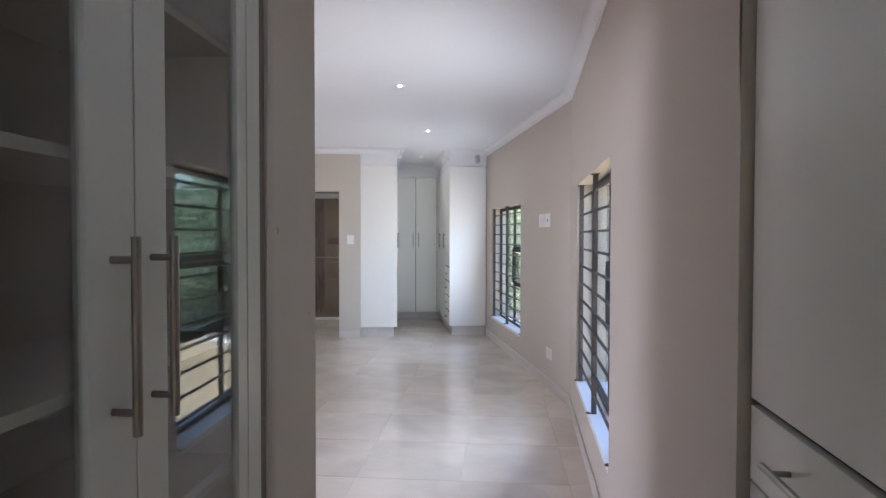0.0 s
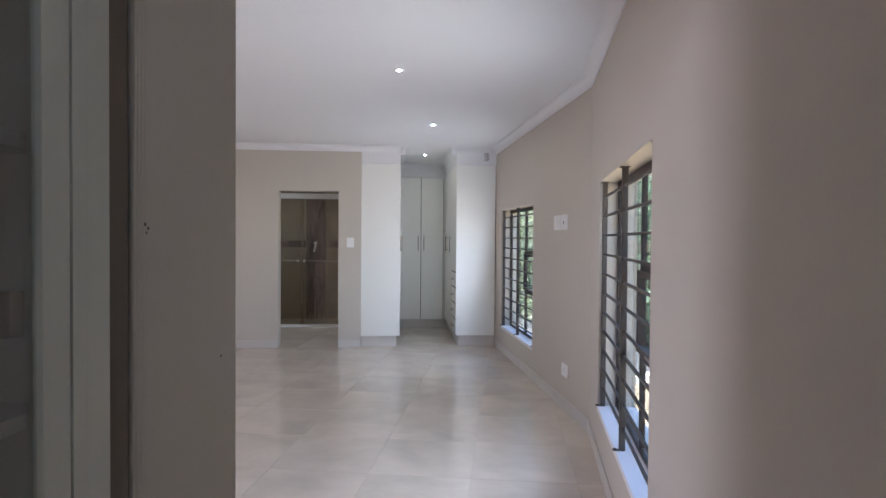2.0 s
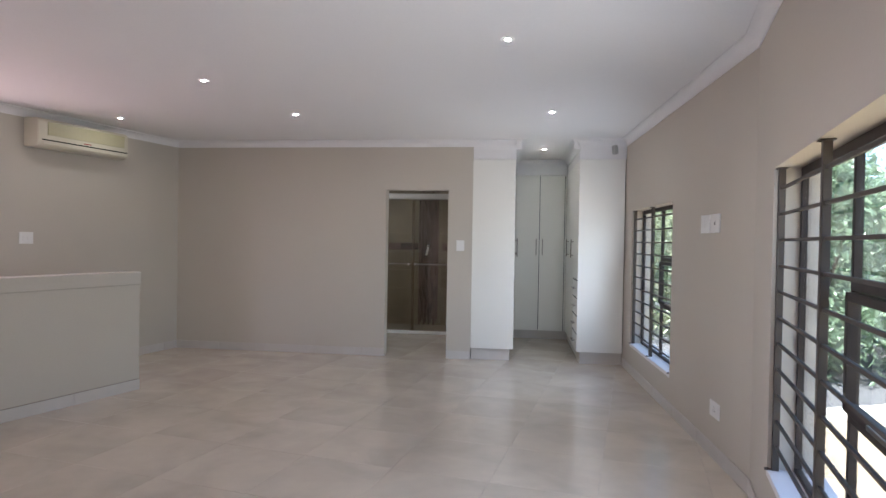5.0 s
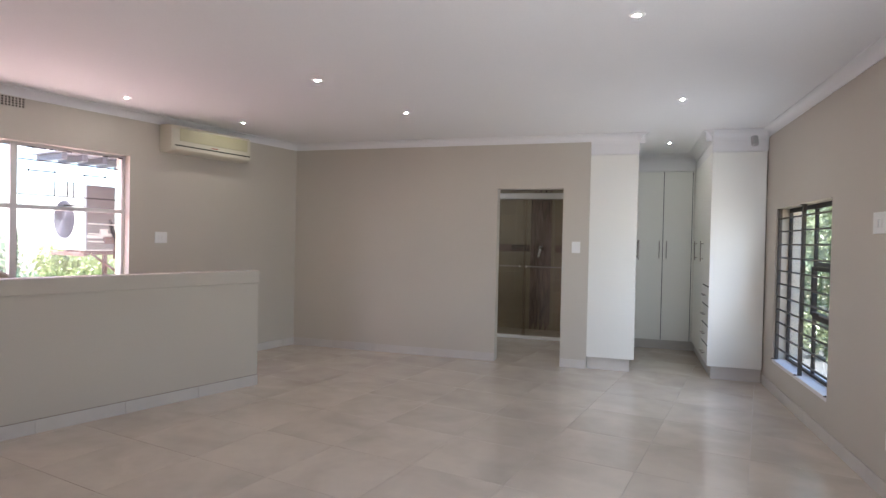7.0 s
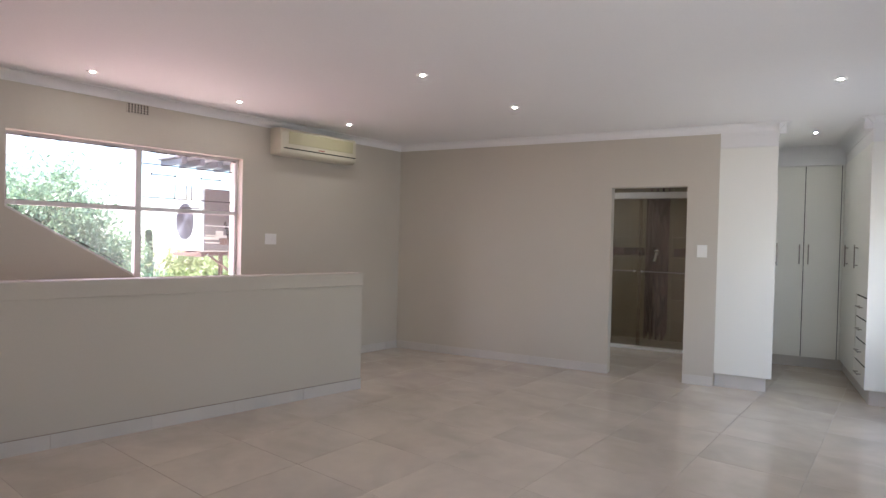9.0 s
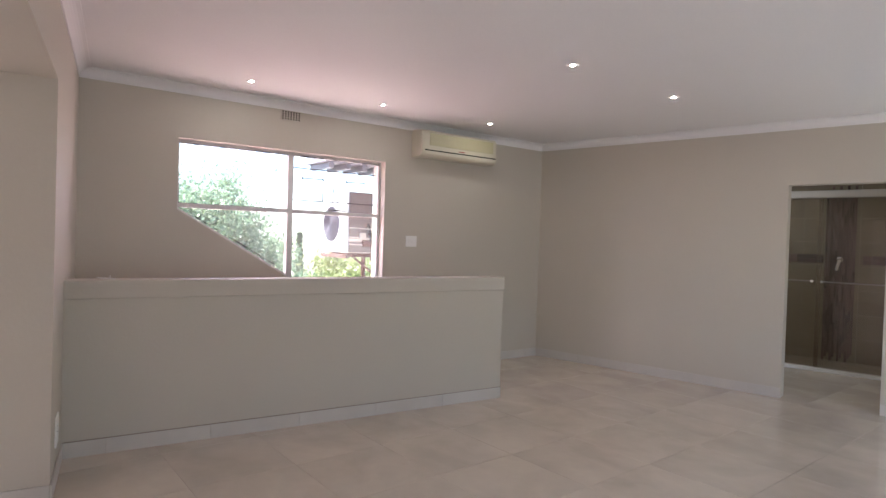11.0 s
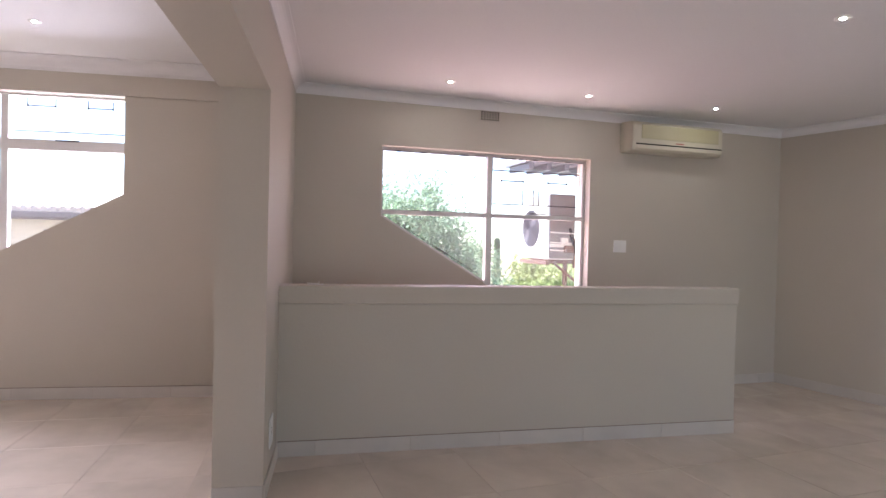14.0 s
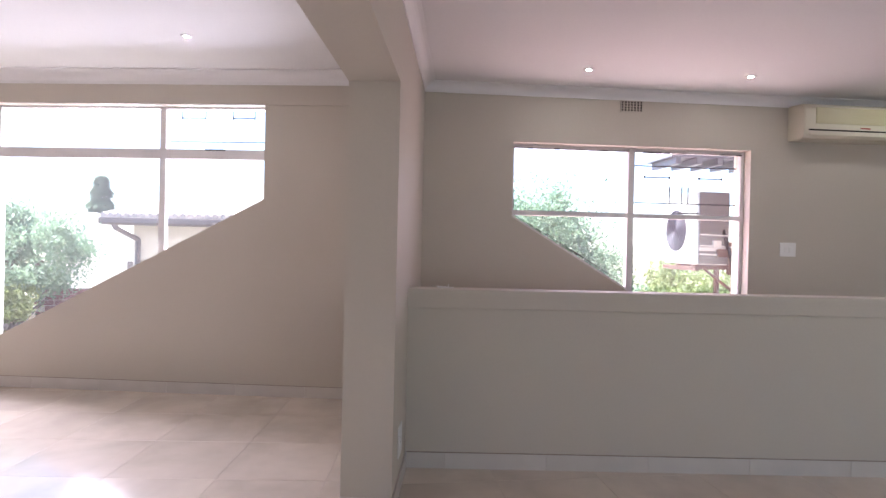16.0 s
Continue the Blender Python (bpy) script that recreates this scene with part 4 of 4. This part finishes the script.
def conifer(x, y, base, h, r, label, seed, tiers=9.0, kind=2):
    t = thing("conifer", pose(x, y, base), label, "tree")
    tb = bmesh.new()
    bmesh.ops.create_cone(tb, cap_ends=True, segments=8, radius1=0.14, radius2=0.02, depth=h, matrix=Matrix.Translation((0, 0, h / 2)))
    part("trunk", tb, BARK, t, "", True)
    g = np.random.default_rng(seed)
    verts, faces = [], []
    for i in range(14000):
        z = h * (0.12 + 0.88 * g.random() ** 0.7)
        rad = r * (1 - z / h) * (0.72 + 0.28 * math.sin(z * tiers)) * math.sqrt(g.random()) + 0.02
        a = g.uniform(0, 2 * math.pi)
        p = np.array((rad * math.cos(a), rad * math.sin(a), z))
        d = np.array((math.cos(a), math.sin(a), -0.35 + g.normal(0, 0.2)))
        s = np.array((-math.sin(a), math.cos(a), 0)) * (0.03 + 0.02 * r)
        k = len(verts)
        verts += [p - s, p + s, p + d * (0.12 + 0.055 * r) * g.uniform(0.6, 1.3)]
        faces.append((k, k + 1, k + 2))
    me = bpy.data.meshes.new("crown")
    me.from_pydata([tuple(v) for v in verts], [], faces)
    me.materials.append(LEAFS[kind])
    ob = new("crown", me)
    ob.parent = t


conifer(-22.2, -8.3, -3.0, 6.42, 2.4, "dark blue-green conifer behind the neighbour's house", 31, 13.0)
conifer(-26.0, 11.85, -3.0, 4.55, 0.42, "slim dark cypress in the distance", 32)

# neighbour's house
house = thing("neighbour_house", pose(-11.45, -2.75, -3.0, 0, 0, -8), "single-storey cream house with a tiled roof and grey gutter", "house")
part("wall", boxm(-7, 0, 0.08, 4.6, 0, 4.55), CREAMW, house, "cream plaster wall")
part("fascia", boxm(-0.15, 0.42, -0.2, 5.0, 4.53, 4.56), GUTTER, house, "grey soffit")
part("gutter", boxm(0.36, 0.48, -0.22, 5.0, 4.545, 4.64, bevel=0.02), GUTTER, house, "grey painted gutter")
pipe = rod(bmesh.new(), (0.07, 0.20, 0), (0.07, 0.20, 4.32), 0.04)
rod(pipe, (0.07, 0.20, 4.30), (0.36, 0.02, 4.47), 0.04)
rod(pipe, (0.36, 0.02, 4.46), (0.42, -0.02, 4.58), 0.04)
part("downpipe", pipe, GUTTER, house, "grey downpipe")
for y in (1.2, 2.3):
    part("eave_vent", boxm(0.0, 0.012, y, y + 0.3, 4.25, 4.38, bevel=0.003), GUTTER, house)
rf = bmesh.new()
for i in range(20):
    x0, zz = 0.48 - i * 0.34, 4.70 + i * 0.058
    box(rf, x0 - 0.33, x0 - 0.02, -0.2, 4.95, zz - 0.06, zz - 0.03)
    for j in range(40):
        ya = -0.2 + j * 0.13
        rod(rf, (x0, ya + 0.06, zz - 0.02), (x0 - 0.37, ya + 0.06, zz + 0.04), 0.045, 6)
tagged(part("roof_tiles", rf, ROOFT, house, "grey-brown rolled roof tiles"), kind="stuff")

gable = poly_pane([(-8.9, 0.0), (-8.9, 5.0), (-7.5, 5.0), (-6.0, 4.05), (-6.0, 0.0)], -0.1, 0.1)
wing = thing("garden_building", pose(-20.2, 0, -3.0, 0, 0, 90), "white plastered outbuilding with a sloping roof edge", "building")
part("gable_wall", gable, CREAMW, wing, "white plaster gable wall")
part("roof_edge", strip(strip(bmesh.new(), (-8.9, 5.04), (-7.5, 5.04), 0.07, -0.25, 0.12), (-7.5, 5.04), (-5.9, 4.03), 0.07, -0.25, 0.12), CONCRETE, wing, "pale roof edge")
part("window", boxm(-6.5, -6.25, -0.112, -0.09, 2.9, 3.6, bevel=0.004), GUTTER, wing, "narrow dark window")

# brick garden wall and rubble bank below the stair window
bw = thing("brick_wall", pose(-10.05, -3.4, -3.0, 0, 0, 108), "low purple-brown brick garden wall", "wall")
part("core", boxm(0.01, 1.69, 0.02, 0.2, 0, 3.58), GROUT, bw)
brick = mesh_of("brick", boxm(-0.105, 0.105, -0.03, 0.03, -0.034, 0.034, bevel=0.004), BRICKM)
for row in range(9):
    for i in range(7):
        ob = new("brick", brick)
        ob.parent = bw
        ob.matrix_basis = pose(0.115 + i * 0.225 + (0.11 if row % 2 else 0), 0.02, 3.53 - row * 0.079)
PAVEB = mat("stone_rubble", (0.42, 0.36, 0.29), 0.9, vary=0.2, scale=4, bump=0.6, bump_scale=14)
rub = bmesh.new()
g = random.Random(5)
for i in range(220):
    mm = pose(-10.9 + g.uniform(0, 2.6), -5.6 + g.uniform(0, 2.6), 0.08 + g.uniform(-0.1, 0.12), g.uniform(0, 360), g.uniform(0, 360), g.uniform(0, 360)) @ Matrix.Diagonal((g.uniform(0.7, 1.5), g.uniform(0.6, 1.1), g.uniform(0.4, 0.9), 1))
    bmesh.ops.create_icosphere(rub, subdivisions=1, radius=0.13, matrix=mm)
tagged(part("stone_bank", rub, PAVEB, None, "pale rubble stones banked up in the garden"), "", "stones", kind="stuff")
tagged(part("garden_bank", boxm(-11.2, -8.0, -5.9, -2.8, -3.05, 0.03), GROUND, None, "raised earth bank in the garden"), kind="structure")

# outdoor air-conditioner unit on the wing wall, with the eave above it
tagged(part("wall_wing", boxm(-6.70, -6.03, 4.88, 5.1, -3.0, 2.3), PINKW, None, "pink plastered wing wall outside the window"), kind="structure")
ROOFM = mat("blue_grey_fascia", (0.20, 0.20, 0.24), 0.5)
eave = thing("eave", pose(-6.6, 4.45, 2.1), "blue-grey metal eave with rafter ends over the wall", "eave")
part("fascia", boxm(-0.1, 0.4, -0.46, 0.42, 0.03, 0.14, bevel=0.006), ROOFM, eave)
for i in range(5):
    part("rafter_end", boxm(-0.08, 0.4, -0.42 + i * 0.19, -0.37 + i * 0.19, -0.03, 0.03, bevel=0.004), ROOFM, eave)
oc = thing("outdoor_unit", pose(-6.6, 4.47, 1.19), "white outdoor air-conditioner unit on a rusty wall bracket", "air conditioner")
OUTW = mat("weathered_white_metal", (0.72, 0.70, 0.68), 0.5, vary=0.06, scale=6)
OUTG = mat("grey_side_metal", (0.20, 0.185, 0.19), 0.5, vary=0.12, scale=5)
part("casing", boxm(-0.68, -0.012, 0.0, 0.3, 0.0, 0.69, bevel=0.012), OUTW, oc, "white metal casing")
part("side_panel", boxm(-0.0118, 0.004, 0.004, 0.296, 0.01, 0.685, bevel=0.003), OUTG, oc, "dull grey side panel")
GRD = mat("dark_fan_guard", (0.035, 0.03, 0.045), 0.5)
gb = rod(bmesh.new(), (-0.44, -0.004, 0.33), (-0.44, 0.001, 0.33), 0.205, 28)
gu = part("fan_guard", gb, GRD, oc, "round dark fan guard")
rg = bmesh.new()
for k in range(6):
    rr = 0.035 + 0.033 * k
    for i in range(24):
        a, b = 2 * math.pi * i / 24, 2 * math.pi * (i + 1) / 24
        rod(rg, (-0.44 + rr * math.cos(a), -0.012, 0.33 + rr * math.sin(a)), (-0.44 + rr * math.cos(b), -0.012, 0.33 + rr * math.sin(b)), 0.004, 4)
part("guard_wires", rg, mat("fan_guard_wire", (0.07, 0.06, 0.085), 0.5), gu)
RUST = mat("rusty_steel", (0.16, 0.09, 0.07), 0.8, 0.2, vary=0.35, scale=12)
for x in (-0.36, -0.06):
    br = boxm(x - 0.02, x + 0.02, -0.03, 0.41, -0.045, 0.0, bevel=0.003)
    box(br, x - 0.02, x + 0.02, 0.37, 0.41, -0.3, 0.0, bevel=0.003)
    part("bracket", br, RUST, oc, "rusty steel bracket")
part("bracket_rail", boxm(-0.66, 0.01, -0.03, 0.01, -0.06, -0.02, bevel=0.003), RUST, oc, "rusty steel rail")
pi = bmesh.new()
rod(pi, (-0.005, 0.24, 0.33), (0.04, 0.3, 0.05), 0.018, 8)
rod(pi, (0.04, 0.3, 0.05), (0.05, 0.38, 0.0), 0.018, 8)
part("pipe", pi, DARK, oc, "dark lagged refrigerant pipe")
for z in (0.10, 0.18, 0.285):
    part("cable", rod(bmesh.new(), (0.012, 0.01, z), (0.02, 0.40, z - 0.012), 0.007, 6), OUTW, oc, "pale cable run across the side")
part("side_band", boxm(0.0042, 0.009, 0.004, 0.296, 0.13, 0.165, bevel=0.001), OUTW, oc, "pale pressed band")
part("service_box", boxm(0.0042, 0.035, 0.17, 0.29, 0.075, 0.15, bevel=0.006), RUST, oc, "brown rusted service box")
stay = boxm(-0.02, 0.02, 0.29, 0.41, -0.09, 0.22, bevel=0.004)
rod(stay, (0.0, 0.05, -0.03), (0.0, 0.39, -0.28), 0.014, 8)
part("bracket_stay", stay, RUST, oc, "rusty diagonal bracket stay")
part("valve_cover", boxm(-0.0, 0.03, 0.13, 0.21, 0.16, 0.23, bevel=0.006), OUTW, oc)

# ---- skirting tiles and floor tiles ----
def skirting(m, x0, x1, first, height=0.092, edged=False):
    base = tagged(part("baseboard", boxm(x0, x1, 0.0003, 0.004, 0.0, height - 0.004), GROUT, None, "beige tile skirting along the wall", m=m), kind="structure")
    cuts = [x0]
    c = first
    while c < x1 - 0.02:
        if c > x0 + 0.02:
            cuts.append(c)
        c += 0.603
    cuts.append(x1)
    # thin darker line along the top edge of the tiles
    if edged:
        part("top_line", boxm(x0, x1, 0.0002, 0.0085, height, height + 0.004), TOPLINE, base, "dark line along the top of the tiles")
    for a, b in zip(cuts, cuts[1:]):
        part("tile", boxm(a + 0.0015, b - 0.0015, 0.003, 0.011, 0.0, height, bevel=0.0015), SKIRT, base)


skirting(M_EAST, 0.0, L_EAST, 0.3)
skirting(M_NE, 0.0, L_NE, 0.25)
skirting(M_BACK, 0.004, 0.284, 0.0)
skirting(M_BACK, 1.028, 3.67, 1.3)
skirting(M_WEST, 0.0, L_WEST, 0.2)
skirting(M_SOUTH, 0.0, P0, 0.45)
skirting(M_HALF, 0.0, L_HALF, L_HALF - 0.83 - 0.603 * 3, edged=True)
skirting(M_STAIR, 0.0, L_STAIR, 0.27, edged=True)
col = M_SOUTH @ pose(P0, 0, 0, 0, 0, -90)
skirting(col, 0.0, 0.25, 0.9)


def clip_poly(pts, a, b):
    """The part of a polygon on the left of the line from a to b."""
    out = []
    for i, p in enumerate(pts):
        q = pts[(i + 1) % len(pts)]
        sp = (b[0] - a[0]) * (p[1] - a[1]) - (b[1] - a[1]) * (p[0] - a[0])
        sq = (b[0] - a[0]) * (q[1] - a[1]) - (b[1] - a[1]) * (q[0] - a[0])
        if sp >= 0:
            out.append(p)
        if sp * sq < 0:
            t = sp / (sp - sq)
            out.append((p[0] + t * (q[0] - p[0]), p[1] + t * (q[1] - p[1])))
    return out


def area(pts):
    return abs(sum(p[0] * q[1] - q[0] * p[1] for p, q in zip(pts, pts[1:] + pts[:1]))) / 2


def tile_field(origin, turn, region, size=0.605, gap=0.0012):
    whole = None
    for i in range(-14, 15):
        for j in range(-14, 15):
            m = pose(*origin, 0, 0, 0, turn) @ pose((i + 0.5) * size, (j + 0.5) * size, 0)
            h = size / 2 - gap
            corners = [tuple((m @ Vector((x, y, 0)))[:2]) for x, y in ((-h, -h), (h, -h), (h, h), (-h, h))]
            pts = corners
            for a, b in zip(region, region[1:] + region[:1]):
                pts = clip_poly(pts, a, b)
                if len(pts) < 3:
                    break
            if len(pts) < 3 or area(pts) < 0.004:
                continue
            if area(pts) > 0.999 * area(corners):
                if whole is None:
                    whole = mesh_of("tile", boxm(-h, h, -h, h, -0.01, 0.0, bevel=0.0008), TILE)
                ob = new("tile", whole)
                ob.matrix_basis = m
            else:
                c = m.inverted()
                loc = [tuple((c @ Vector((x, y, 0)))[:2]) for x, y in pts]
                ob = part("tile", sheet(loc, -0.01, 0.0), TILE, None, m=m)
            ob.parent = floor


DIV = [(0.42, 1.0), (-6.1, 1.80)]
tile_field((-0.397, 3.617), 2.6, [DIV[1], DIV[0], (0.42, 4.62), tuple((F @ Vector((1.8, 0, 0)))[:2]), tuple((F @ Vector((1.8, 2.75, 0)))[:2]), tuple((F @ Vector((-2.45, 2.75, 0)))[:2]), (-5.86, 6.6)])
tile_field((-5.33, -0.50), -4.0, [DIV[0], DIV[1], (-6.5, 1.85), (-7.0, -3.35), (0.42, -3.35)])

# shower wall tiles
tile = mesh_of("tile", boxm(-0.298, 0.298, -0.006, 0.006, -0.148, 0.148, bevel=0.001), BROWNT)
for i in range(4):
    for j in range(8):
        ob = new("tile", tile)
        ob.parent = wall_shower
        ob.matrix_basis = pose(-2.2 + i * 0.6, 2.655, 0.15 + j * 0.3)
mos = mesh_of("mosaic_tile", boxm(-0.0123, 0.0123, -0.003, 0.003, -0.073, 0.073, bevel=0.001), MOSAIC)
for i in range(12):
    for j in range(14):
        ob = new("mosaic_tile", mos)
        ob.parent = wall_shower
        ob.matrix_basis = pose(-1.048 + i * 0.02675, 2.645, 0.12 + j * 0.151 + 0.05 * (i % 3 - 1))
mos2 = mesh_of("mosaic_tile", boxm(-0.048, 0.048, -0.003, 0.003, -0.026, 0.026, bevel=0.001), MOSAIC)
for i in range(22):
    for j in range(2):
        x = -2.32 + i * 0.1
        if not -1.11 < x < -0.68:
            ob = new("mosaic_tile", mos2)
            ob.parent = wall_shower
            ob.matrix_basis = pose(x, 2.645, 1.255 + j * 0.055)
